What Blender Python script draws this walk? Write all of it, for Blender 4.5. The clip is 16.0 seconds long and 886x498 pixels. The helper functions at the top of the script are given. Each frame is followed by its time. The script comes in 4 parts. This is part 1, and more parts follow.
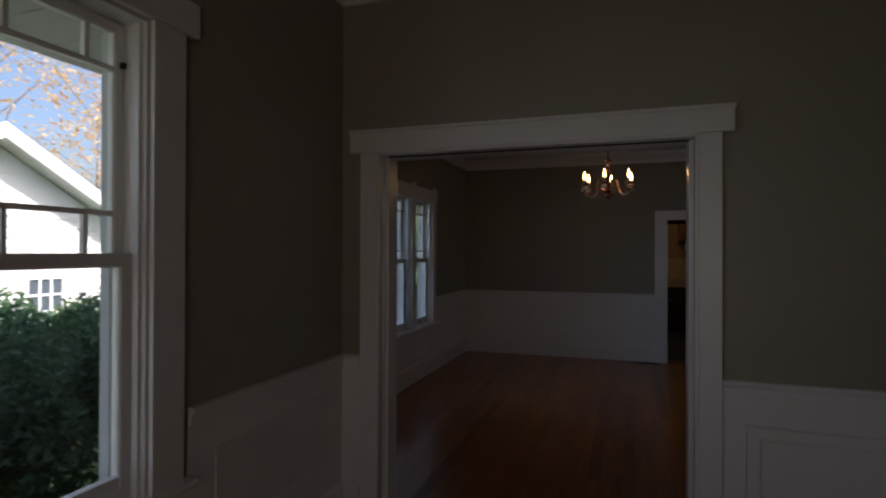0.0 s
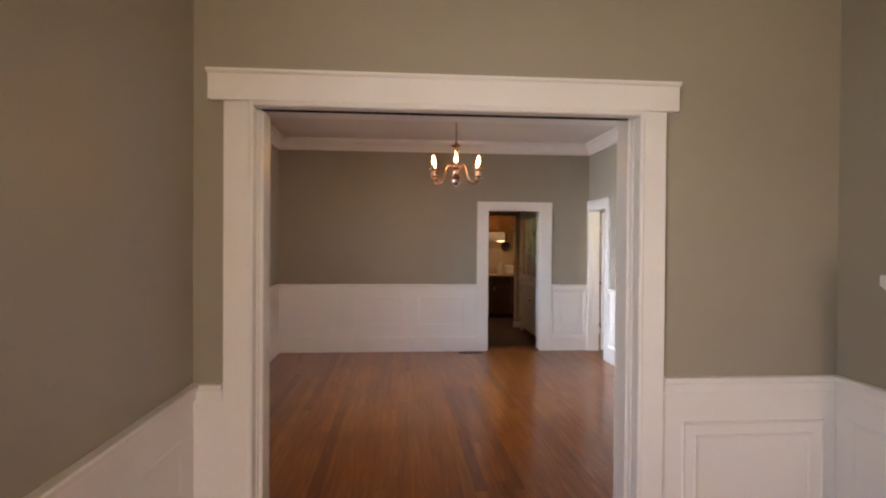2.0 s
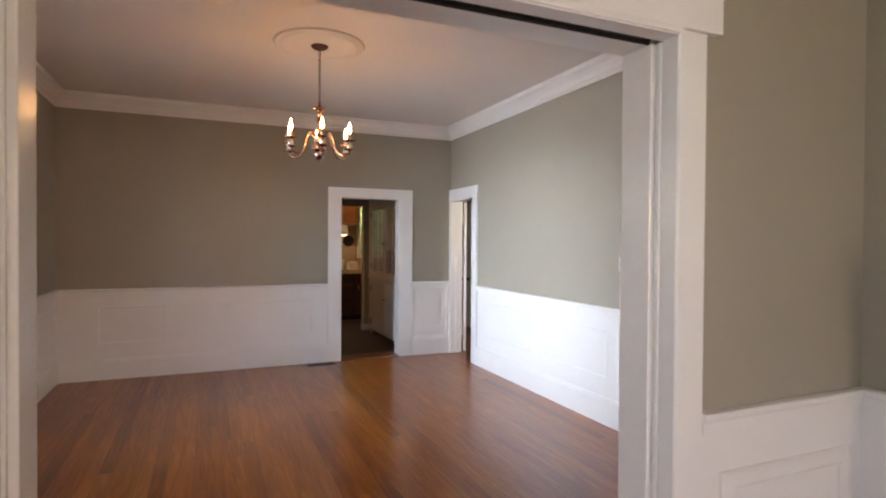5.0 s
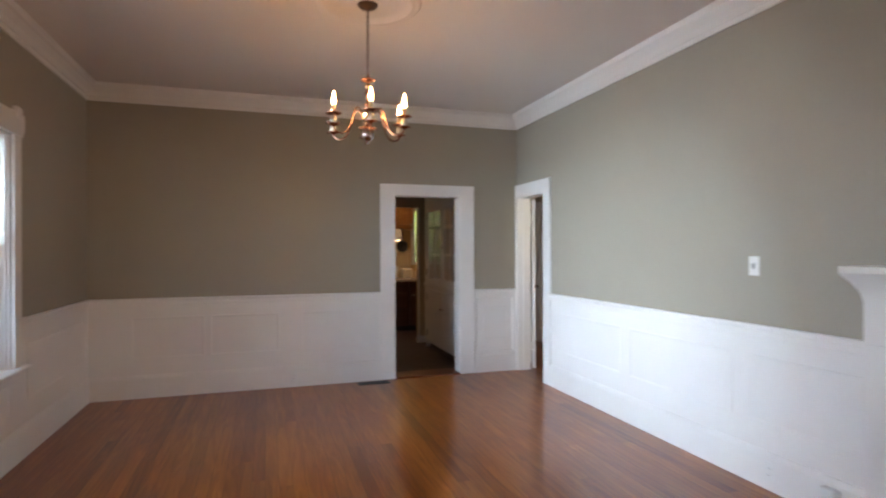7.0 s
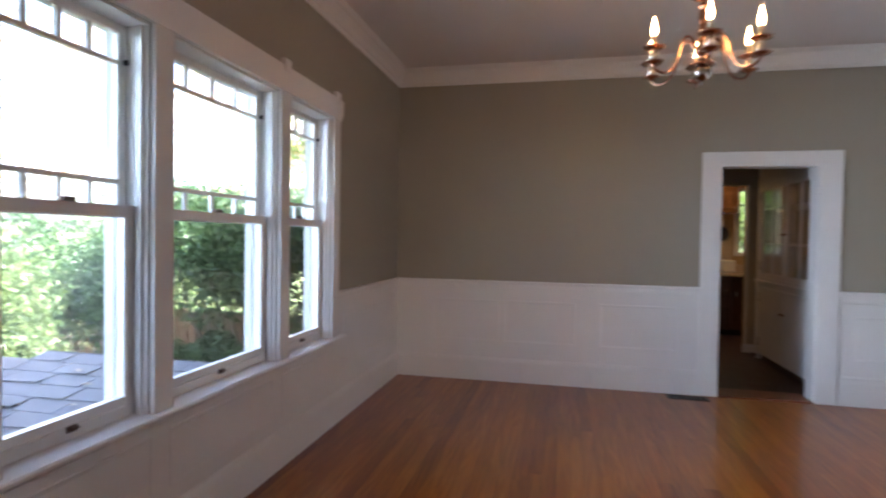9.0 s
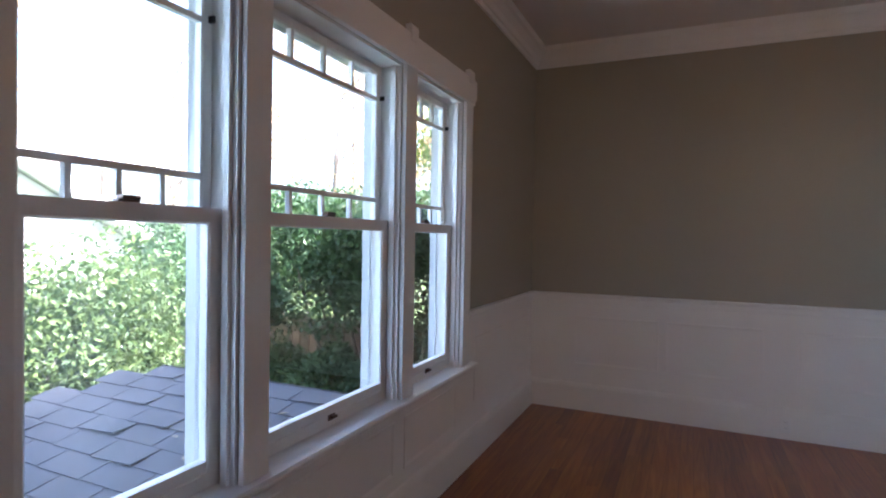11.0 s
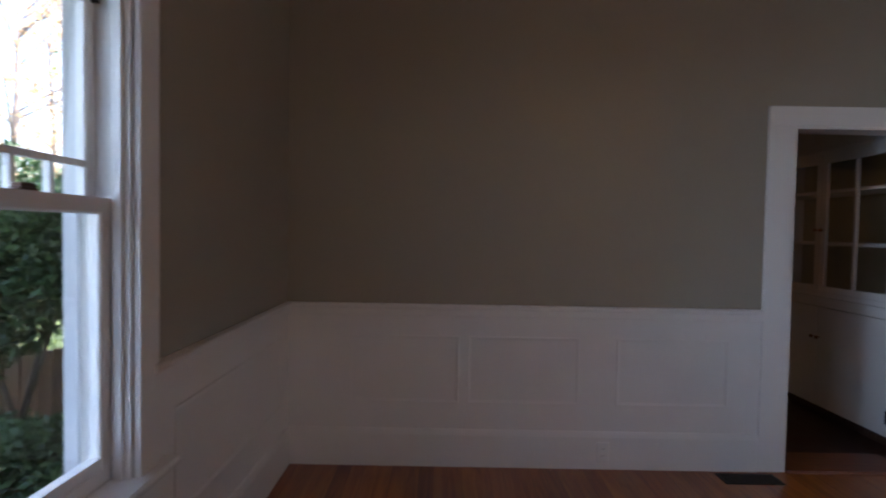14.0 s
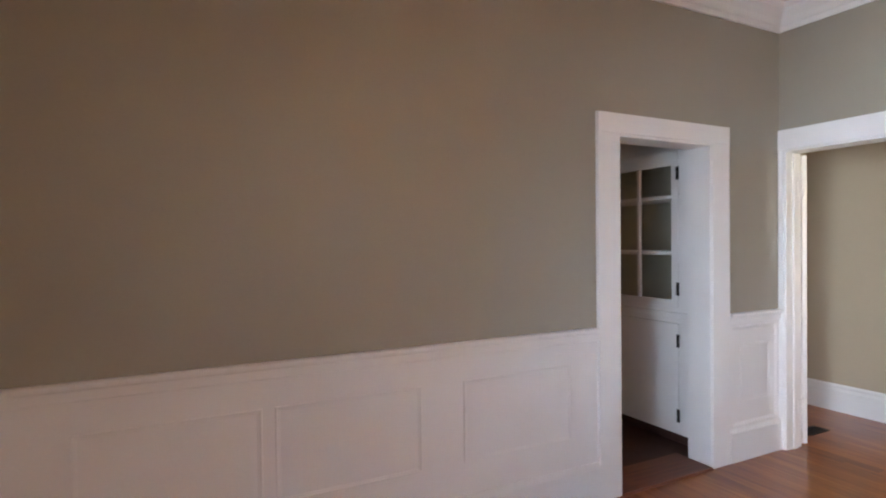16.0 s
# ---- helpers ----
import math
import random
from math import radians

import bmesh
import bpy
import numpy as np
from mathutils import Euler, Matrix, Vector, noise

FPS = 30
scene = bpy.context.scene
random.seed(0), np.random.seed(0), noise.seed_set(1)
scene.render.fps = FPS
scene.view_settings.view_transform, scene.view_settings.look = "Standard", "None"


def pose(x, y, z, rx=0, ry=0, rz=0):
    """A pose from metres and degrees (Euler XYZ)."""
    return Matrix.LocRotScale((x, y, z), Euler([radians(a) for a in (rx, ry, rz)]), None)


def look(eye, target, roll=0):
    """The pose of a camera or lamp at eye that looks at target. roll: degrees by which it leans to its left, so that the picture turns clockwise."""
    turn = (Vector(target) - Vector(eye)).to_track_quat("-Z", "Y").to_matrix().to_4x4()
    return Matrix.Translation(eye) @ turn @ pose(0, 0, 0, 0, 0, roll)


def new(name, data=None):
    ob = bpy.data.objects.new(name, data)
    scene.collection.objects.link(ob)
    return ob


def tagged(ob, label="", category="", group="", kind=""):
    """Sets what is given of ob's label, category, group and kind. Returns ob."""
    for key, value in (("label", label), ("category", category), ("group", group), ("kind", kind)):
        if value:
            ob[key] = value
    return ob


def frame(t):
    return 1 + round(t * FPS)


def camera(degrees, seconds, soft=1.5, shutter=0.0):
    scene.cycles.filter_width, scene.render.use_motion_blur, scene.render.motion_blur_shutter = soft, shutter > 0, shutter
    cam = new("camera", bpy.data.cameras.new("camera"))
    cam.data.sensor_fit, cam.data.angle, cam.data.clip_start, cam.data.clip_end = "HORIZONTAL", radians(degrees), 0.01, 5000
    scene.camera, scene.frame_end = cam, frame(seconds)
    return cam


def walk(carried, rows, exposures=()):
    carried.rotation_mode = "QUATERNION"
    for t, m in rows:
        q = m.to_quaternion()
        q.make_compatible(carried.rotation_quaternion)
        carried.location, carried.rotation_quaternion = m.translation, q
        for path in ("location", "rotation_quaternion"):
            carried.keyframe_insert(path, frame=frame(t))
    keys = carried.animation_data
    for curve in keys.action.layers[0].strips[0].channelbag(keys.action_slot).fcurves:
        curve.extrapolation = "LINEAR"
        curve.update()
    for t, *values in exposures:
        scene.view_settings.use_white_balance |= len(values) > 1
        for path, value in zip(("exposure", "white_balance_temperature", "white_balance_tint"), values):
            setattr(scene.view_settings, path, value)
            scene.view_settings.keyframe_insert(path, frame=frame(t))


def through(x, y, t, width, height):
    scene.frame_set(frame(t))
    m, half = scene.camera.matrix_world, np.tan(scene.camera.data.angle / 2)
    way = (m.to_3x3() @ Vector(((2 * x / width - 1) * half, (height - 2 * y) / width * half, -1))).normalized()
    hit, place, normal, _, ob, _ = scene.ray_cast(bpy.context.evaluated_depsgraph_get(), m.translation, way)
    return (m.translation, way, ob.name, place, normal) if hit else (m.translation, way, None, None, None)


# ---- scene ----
cam = camera(77.9, 16.0, 2.0, 0.5)
PATH = [
    (0, (-0.028, 0.636, 1.556), (-0.663, 2.533, 1.567), 0.2),
    (0.5, (-0.206, 0.77, 1.552), (-0.657, 2.718, 1.555), -0.0),
    (1, (-0.43, 0.917, 1.541), (-0.677, 2.902, 1.538), -0.3),
    (1.5, (-0.598, 1.025, 1.547), (-0.645, 3.024, 1.538), 0.1),
    (2, (-0.766, 1.167, 1.544), (-0.605, 3.161, 1.524), 0.4),
    (2.5, (-0.844, 1.352, 1.531), (-0.498, 3.322, 1.494), 0.7),
    (3, (-0.913, 1.533, 1.514), (-0.414, 3.469, 1.468), 0.9),
    (3.5, (-0.958, 1.722, 1.498), (-0.344, 3.624, 1.455), 1.3),
    (4, (-1.006, 1.929, 1.507), (-0.28, 3.792, 1.459), 1.0),
    (6.5, (-0.975, 2.80, 1.431), (-0.169, 4.63, 1.448), 0.0),
    (7, (-0.828, 3.057, 1.418), (-0.216, 4.961, 1.422), -0.2),
    (7.5, (-0.722, 3.236, 1.406), (-0.376, 5.204, 1.391), 0.7),
    (8, (-0.722, 3.435, 1.398), (-0.634, 5.432, 1.369), 1.3),
    (8.5, (-0.758, 3.585, 1.394), (-0.923, 5.578, 1.353), 1.6),
    (9, (-0.822, 3.76, 1.369), (-1.253, 5.712, 1.326), 0.9),
    (9.5, (-0.91, 3.876, 1.377), (-1.604, 5.751, 1.332), 0.6),
    (12, (-1.309, 4.735, 1.41), (-2.142, 6.553, 1.372), 1.0),
    (12.5, (-1.33, 4.898, 1.419), (-1.988, 6.786, 1.379), 1.6),
    (13, (-1.423, 5.265, 1.414), (-1.888, 7.21, 1.373), 2.1),
    (13.5, (-1.461, 5.52, 1.387), (-1.704, 7.504, 1.332), 0.8),
    (14, (-1.522, 5.767, 1.395), (-1.525, 7.766, 1.328), 1.0),
    (14.5, (-1.585, 5.948, 1.431), (-1.355, 7.934, 1.364), 1.0),
    (15, (-1.781, 6.232, 1.407), (-1.247, 8.16, 1.37), 0.8),
    (15.5, (-1.769, 6.486, 1.432), (-1.022, 8.34, 1.395), 0.1),
    (16, (-1.76, 6.679, 1.441), (-0.856, 8.463, 1.416), -0.6),
]

EXPOSURES = [(0, 0.7, 6000, 18), (0.5, 1.25, 6300, 19), (1, 2.45, 7000, 23), (1.5, 3.45, 7200, 26), (2, 3.85, 7300, 27), (3.5, 4.2, 7000, 25), (4.2, 4.08, 6900, 25), (6.5, 3.78, 6600, 19), (7, 3.78, 6500, 19), (8, 3.72, 6300, 20), (9, 3.7, 5950, 20), (9.7, 3.67, 5750, 20), (12, 2.38, 5550, 18), (12.5, 2.08, 5450, 19), (13, 1.9, 5350, 20), (13.5, 2.08, 5450, 21), (14, 2.58, 5850, 22), (14.5, 3.15, 6450, 23), (15, 3.68, 6600, 23), (15.5, 4.0, 6550, 23), (16, 4.1, 6600, 24)]
walk(cam, [(t, look(eye, target, roll)) for t, eye, target, roll in PATH], EXPOSURES)

# ---------------------------------------------------------------- world and sun
SUN_AZ, SUN_EL = 85.0, 50.0      # degrees clockwise from +y, and above the horizon
world = bpy.data.worlds.new("sky")
scene.world = world
world.use_nodes = True
wn = world.node_tree
sky = wn.nodes.new("ShaderNodeTexSky")
sky.sky_type = "NISHITA"
sky.sun_disc = False
sky.sun_elevation = radians(SUN_EL)
sky.sun_rotation = radians(SUN_AZ)
sky.dust_density = 4.0
background = wn.nodes["Background"]
background.inputs["Strength"].default_value = 0.15
wn.links.new(sky.outputs["Color"], background.inputs["Color"])
sun = new("sun", bpy.data.lights.new("sun", "SUN"))
sun.data.energy, sun.data.angle, sun.data.color = 5.0, radians(0.5), (1.0, 0.94, 0.85)
sun_way = Vector((math.sin(radians(SUN_AZ)) * math.cos(radians(SUN_EL)), math.cos(radians(SUN_AZ)) * math.cos(radians(SUN_EL)), math.sin(radians(SUN_EL))))
sun.matrix_world = look(sun_way * 60, (0, 0, 0))


def sky_lamp(name, eye, target, width, height, watts, spread, color=(0.86, 0.94, 1.0)):
    """An area lamp in a window's opening, in place of the sky's light."""
    lamp_ = new(name, bpy.data.lights.new(name, "AREA"))
    lamp_.data.shape, lamp_.data.size, lamp_.data.size_y = "RECTANGLE", width, height
    lamp_.data.energy, lamp_.data.spread, lamp_.data.color = watts, radians(spread), color
    lamp_.matrix_world = look(eye, target)
    return lamp_


# daylight in the openings of the dining windows and the front room's west window, then two added fills
for x_, y_, w_ in ((-2.585, 5.345, 0.56), (-2.585, 6.20, 0.83), (-2.585, 7.07, 0.57)):
    sky_lamp("window_daylight", (x_, y_, 1.42), (x_ + 3.0, y_ + 0.62, 1.15), w_, 1.5, 1.6 * w_, 62, (0.66, 0.86, 1.0))
sky_lamp("window_daylight", (-1.60, 1.60, 1.53), (0.26, 3.9, 1.4), 0.9, 1.55, 0.34, 80, (0.90, 0.93, 1.0))
# added fill from behind, in an unseen south window, aimed at the west wall
sky_lamp("window_daylight", (0.70, -2.66, 1.6), (-1.61, 2.2, 1.85), 0.75, 1.6, 1.85, 100, (1.0, 0.77, 0.58))
# added fill for the hall, whose own light source is unknown
sky_lamp("window_daylight", (2.68, 6.56, 1.6), (2.68, 9, 1.4), 0.8, 1.2, 0.85, 180, (1.0, 0.86, 0.72))


# ---------------------------------------------------------------- materials
def material(name, color, rough=0.5, metal=0.0, grain=0.06, scale=6.0, fine=180.0, bump=0.02, wear=0.0, emit=None, strength=0.0, coat=0.0):
    """A painted, metal or mineral surface: broad stains, fine grain and relief."""
    m = bpy.data.materials.new(name)
    m.use_nodes = True
    n, k = m.node_tree.nodes, m.node_tree.links
    b = n["Principled BSDF"]
    b.inputs["Roughness"].default_value, b.inputs["Metallic"].default_value = rough, metal
    b.inputs["Coat Weight"].default_value = coat
    co = n.new("ShaderNodeTexCoord")
    big, small = n.new("ShaderNodeTexNoise"), n.new("ShaderNodeTexNoise")
    big.inputs["Scale"].default_value, big.inputs["Detail"].default_value = scale, 4
    small.inputs["Scale"].default_value, small.inputs["Detail"].default_value = fine, 3
    for t in (big, small):
        k.new(co.outputs["Object"], t.inputs["Vector"])
    add = n.new("ShaderNodeMath")
    add.operation = "ADD"
    k.new(big.outputs["Fac"], add.inputs[0])
    k.new(small.outputs["Fac"], add.inputs[1])
    ramp = n.new("ShaderNodeMapRange")
    ramp.inputs["From Min"].default_value, ramp.inputs["From Max"].default_value = 0.6, 1.4
    ramp.inputs["To Min"].default_value, ramp.inputs["To Max"].default_value = 1 - grain, 1 + grain
    k.new(add.outputs[0], ramp.inputs["Value"])
    mul = n.new("ShaderNodeVectorMath")
    mul.operation = "SCALE"
    mul.inputs[0].default_value = color
    k.new(ramp.outputs[0], mul.inputs["Scale"])
    k.new(mul.outputs[0], b.inputs["Base Color"])
    rr = n.new("ShaderNodeMapRange")
    rr.inputs["To Min"].default_value, rr.inputs["To Max"].default_value = max(0.02, rough - 0.08 - wear), min(1, rough + 0.08 + wear)
    k.new(big.outputs["Fac"], rr.inputs["Value"])
    k.new(rr.outputs[0], b.inputs["Roughness"])
    if bump:
        bm_ = n.new("ShaderNodeBump")
        bm_.inputs["Strength"].default_value, bm_.inputs["Distance"].default_value = 0.5, bump * 0.05
        k.new(add.outputs[0], bm_.inputs["Height"])
        k.new(bm_.outputs[0], b.inputs["Normal"])
    if emit:
        b.inputs["Emission Color"].default_value, b.inputs["Emission Strength"].default_value = (*emit, 1), strength
    return m


def wood(name, dark, mid, light, rough=0.2, along="Y", coat=0.3, joint=0.0):
    """Varnished boards: a tone for each board, streaked grain along it and worn gloss."""
    m = bpy.data.materials.new(name)
    m.use_nodes = True
    n, k = m.node_tree.nodes, m.node_tree.links
    b = n["Principled BSDF"]
    co, info, geo = n.new("ShaderNodeTexCoord"), n.new("ShaderNodeObjectInfo"), n.new("ShaderNodeNewGeometry")
    pick = n.new("ShaderNodeMath")
    pick.operation = "ADD"
    k.new(info.outputs["Random"], pick.inputs[0])
    k.new(geo.outputs["Random Per Island"], pick.inputs[1])
    off = n.new("ShaderNodeVectorMath")
    off.operation = "SCALE"
    off.inputs[0].default_value = (17, 31, 7)
    k.new(pick.outputs[0], off.inputs["Scale"])
    moved = n.new("ShaderNodeVectorMath")
    k.new(geo.outputs["Position"], moved.inputs[0])
    k.new(off.outputs[0], moved.inputs[1])
    stretch = n.new("ShaderNodeMapping")
    stretch.inputs["Scale"].default_value = (20, 1.5, 20) if along == "Y" else (1.5, 20, 20)
    k.new(moved.outputs[0], stretch.inputs["Vector"])
    grain = n.new("ShaderNodeTexNoise")
    grain.inputs["Scale"].default_value, grain.inputs["Detail"].default_value, grain.inputs["Distortion"].default_value = 1.0, 6, 1.6
    k.new(stretch.outputs[0], grain.inputs["Vector"])
    blotch = n.new("ShaderNodeTexNoise")
    blotch.inputs["Scale"].default_value = 1.3
    k.new(geo.outputs["Position"], blotch.inputs["Vector"])
    frac = n.new("ShaderNodeMath")
    frac.operation = "FRACT"
    k.new(pick.outputs[0], frac.inputs[0])
    mix = n.new("ShaderNodeMath")
    mix.operation = "MULTIPLY_ADD"
    mix.inputs[1].default_value = 0.16
    k.new(frac.outputs[0], mix.inputs[0])
    # about one board in eight is dark heartwood
    heart = n.new("ShaderNodeMapRange")
    heart.inputs["From Min"].default_value, heart.inputs["From Max"].default_value = 0.08, 0.14
    heart.inputs["To Min"].default_value, heart.inputs["To Max"].default_value = -0.13, 0.0
    k.new(frac.outputs[0], heart.inputs["Value"])
    g2 = n.new("ShaderNodeMath")
    g2.operation = "MULTIPLY_ADD"
    g2.inputs[1].default_value, g2.inputs[2].default_value = 0.80, -0.19
    k.new(grain.outputs["Fac"], g2.inputs[0])
    g3 = n.new("ShaderNodeMath")
    k.new(g2.outputs[0], g3.inputs[0])
    k.new(heart.outputs[0], g3.inputs[1])
    k.new(g3.outputs[0], mix.inputs[2])
    m3 = n.new("ShaderNodeMath")
    m3.operation = "MULTIPLY_ADD"
    m3.inputs[1].default_value = 0.35
    k.new(blotch.outputs["Fac"], m3.inputs[0])
    k.new(mix.outputs[0], m3.inputs[2])
    ramp = n.new("ShaderNodeValToRGB")
    e = ramp.color_ramp.elements
    e[0].position, e[0].color = 0.2, (*dark, 1)
    e[1].position, e[1].color = 0.85, (*light, 1)
    c = e.new(0.5)
    c.color = (*mid, 1)
    k.new(m3.outputs[0], ramp.inputs["Fac"])
    if joint:
        # grime in the joints between the strips
        sep, cell, edge, dark_ = n.new("ShaderNodeSeparateXYZ"), n.new("ShaderNodeMath"), n.new("ShaderNodeMapRange"), n.new("ShaderNodeVectorMath")
        k.new(geo.outputs["Position"], sep.inputs[0])
        cell.operation = "PINGPONG"
        cell.inputs[1].default_value = joint / 2
        shift = n.new("ShaderNodeMath")
        shift.inputs[1].default_value = 2.44 + 10 * joint
        k.new(sep.outputs["X"], shift.inputs[0])
        k.new(shift.outputs[0], cell.inputs[0])
        edge.inputs["From Min"].default_value, edge.inputs["From Max"].default_value = 0.0004, 0.0013
        edge.inputs["To Min"].default_value, edge.inputs["To Max"].default_value = 0.35, 1.0
        k.new(cell.outputs[0], edge.inputs["Value"])
        dark_.operation = "SCALE"
        k.new(ramp.outputs["Color"], dark_.inputs[0])
        k.new(edge.outputs[0], dark_.inputs["Scale"])
        k.new(dark_.outputs[0], b.inputs["Base Color"])
    else:
        k.new(ramp.outputs["Color"], b.inputs["Base Color"])
    rr = n.new("ShaderNodeMapRange")
    rr.inputs["To Min"].default_value, rr.inputs["To Max"].default_value = rough, rough + 0.04
    k.new(blotch.outputs["Fac"], rr.inputs["Value"])
    k.new(rr.outputs[0], b.inputs["Roughness"])
    b.inputs["Specular IOR Level"].default_value = 0.38 if joint else 0.5
    b.inputs["Coat Weight"].default_value, b.inputs["Coat Roughness"].default_value = coat, rough * 0.55
    bump = n.new("ShaderNodeBump")
    bump.inputs["Strength"].default_value, bump.inputs["Distance"].default_value = 0.15, 0.0006
    k.new(blotch.outputs["Fac"], bump.inputs["Height"])
    k.new(bump.outputs[0], b.inputs["Normal"])
    return m


def foliage(name, color, light, through=0.35):
    m = bpy.data.materials.new(name)
    m.use_nodes = True
    n, k = m.node_tree.nodes, m.node_tree.links
    b = n["Principled BSDF"]
    geo = n.new("ShaderNodeNewGeometry")
    ramp = n.new("ShaderNodeValToRGB")
    e = ramp.color_ramp.elements
    e[0].color, e[1].color = (*color, 1), (*light, 1)
    k.new(geo.outputs["Random Per Island"], ramp.inputs["Fac"])
    k.new(ramp.outputs["Color"], b.inputs["Base Color"])
    b.inputs["Roughness"].default_value = 0.45
    leaf = n.new("ShaderNodeBsdfTranslucent")
    k.new(ramp.outputs["Color"], leaf.inputs["Color"])
    mix = n.new("ShaderNodeMixShader")
    mix.inputs["Fac"].default_value = through
    k.new(b.outputs[0], mix.inputs[1])
    k.new(leaf.outputs[0], mix.inputs[2])
    k.new(mix.outputs[0], n["Material Output"].inputs["Surface"])
    return m


def clear_glass(name, tint=(0.97, 0.985, 0.98), haze=0.0):
    """Clear glass, with a thin blotchy translucent film mixed in on request."""
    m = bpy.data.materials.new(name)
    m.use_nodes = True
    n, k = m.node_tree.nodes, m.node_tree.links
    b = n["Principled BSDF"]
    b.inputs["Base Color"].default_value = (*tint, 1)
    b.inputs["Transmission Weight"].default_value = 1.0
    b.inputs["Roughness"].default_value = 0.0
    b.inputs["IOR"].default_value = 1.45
    if haze:
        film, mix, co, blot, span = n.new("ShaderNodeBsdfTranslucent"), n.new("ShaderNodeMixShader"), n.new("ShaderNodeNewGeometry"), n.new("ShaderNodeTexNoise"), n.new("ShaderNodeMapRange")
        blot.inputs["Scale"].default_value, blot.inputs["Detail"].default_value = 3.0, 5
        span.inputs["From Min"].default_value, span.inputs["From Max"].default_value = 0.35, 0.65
        span.inputs["To Min"].default_value, span.inputs["To Max"].default_value = haze * 0.4, haze * 1.6
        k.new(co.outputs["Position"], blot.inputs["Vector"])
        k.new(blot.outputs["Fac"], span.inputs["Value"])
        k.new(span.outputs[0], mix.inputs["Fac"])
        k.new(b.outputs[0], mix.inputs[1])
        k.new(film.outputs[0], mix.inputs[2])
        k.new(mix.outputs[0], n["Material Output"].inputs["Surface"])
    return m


PAINT = material("greige_wall_paint", (0.343, 0.311, 0.247), 0.46, grain=0.05, scale=1.4, fine=240, bump=0.012)
WHITE = material("white_gloss_paint", (0.80, 0.785, 0.76), 0.32, grain=0.03, scale=3, fine=120, bump=0.008)
GLOSSWHITE = material("glossy_white_jamb_paint", (0.80, 0.79, 0.76), 0.20, grain=0.03, scale=3, fine=60, bump=0.02)
OUTWHITE = material("weathered_white_paint", (0.52, 0.53, 0.54), 0.55, grain=0.09, scale=5, fine=90, bump=0.03)
CEIL = material("ceiling_paint", (0.74, 0.70, 0.66), 0.7, grain=0.04, scale=1.2, fine=200, bump=0.015)
OAK = wood("varnished_pine", (0.16, 0.034, 0.006), (0.30, 0.084, 0.012), (0.47, 0.175, 0.032), 0.28, coat=0.4, joint=0.08)
THRESH = wood("red_varnished_threshold", (0.06, 0.013, 0.004), (0.13, 0.03, 0.008), (0.22, 0.065, 0.016), 0.34, "X", coat=0.0)
KFLOOR = material("dark_brown_kitchen_floor", (0.040, 0.014, 0.009), 0.5, grain=0.25, scale=9, fine=60)
# grey that paints the shade inside the jamb's door slot
SLOT = material("slot_shade_paint", (0.16, 0.15, 0.14), 0.8, grain=0.1)
UNDER = material("brown_floor_joint", (0.055, 0.020, 0.010), 0.8, grain=0.2)
DARK = material("dark_gap", (0.02, 0.018, 0.016), 0.9, grain=0.1)
BRASS = material("aged_copper_brass", (0.40, 0.22, 0.145), 0.20, 1.0, grain=0.12, scale=20, fine=150, bump=0.004)
BALLMETAL = material("dark_polished_metal", (0.30, 0.24, 0.21), 0.14, 1.0, grain=0.1, scale=20, fine=150, bump=0.003)
SATIN = material("satin_nickel", (0.62, 0.56, 0.48), 0.3, 1.0, grain=0.06, scale=20, fine=150, bump=0.003)
BRONZE = material("dark_bronze", (0.10, 0.06, 0.045), 0.4, 0.8, grain=0.15, scale=20, fine=150)
CANDLE = material("ivory_candle_sleeve", (0.42, 0.35, 0.25), 0.5, grain=0.04, scale=30)
BULB = material("glowing_bulb", (0.9, 0.8, 0.6), 0.3, emit=(1.0, 0.52, 0.17), strength=11.5)
IRON = material("black_iron", (0.03, 0.028, 0.026), 0.45, 0.7, grain=0.2, scale=30)
STEEL = material("satin_hinge_steel", (0.6, 0.58, 0.55), 0.35, 1.0, grain=0.1, scale=30)
PLASTIC = material("white_plastic", (0.78, 0.78, 0.76), 0.4, grain=0.02, scale=20)
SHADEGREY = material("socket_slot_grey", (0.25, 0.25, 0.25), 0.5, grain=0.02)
GLASS = clear_glass("window_glass")
HAZYGLASS = clear_glass("hazy_window_glass", haze=0.009)
SHINGLE = material("grey_slate_shingle", (0.165, 0.16, 0.16), 0.8, grain=0.24, scale=3, fine=300, bump=0.05)
GRASS = material("lawn", (0.10, 0.14, 0.045), 0.9, grain=0.35, scale=3, fine=80, bump=0.2)
LEAF = foliage("shrub_leaves", (0.022, 0.062, 0.024), (0.095, 0.175, 0.06))
AUTUMN = foliage("autumn_leaves", (0.60, 0.36, 0.20), (0.70, 0.56, 0.32), 0.5)
GREENLEAF = foliage("green_leaves", (0.07, 0.14, 0.03), (0.20, 0.28, 0.07), 0.5)
DRYLEAF = material("dry_leaf", (0.42, 0.34, 0.24), 0.8, grain=0.2, scale=40)
# lit copy of LEAF: sunlight put into a yellower, lighter colour
SUNLEAF = foliage("sun_tinted_shrub_leaves", (0.055, 0.105, 0.038), (0.18, 0.255, 0.085), 0.40)
# lighter copy of LEAF, the missing daylight put into its colour
MIDLEAF = foliage("brightened_shrub_leaves", (0.045, 0.11, 0.05), (0.15, 0.26, 0.11), 0.4)
BARK = material("bark", (0.24, 0.20, 0.17), 0.9, grain=0.3, scale=12, fine=90, bump=0.3)
FENCE = material("weathered_fence_wood", (0.13, 0.080, 0.048), 0.85, grain=0.25, scale=8, fine=120)
KWALL = material("warm_cream_kitchen_paint", (0.50, 0.36, 0.20), 0.6, grain=0.05, scale=1.5, fine=200)
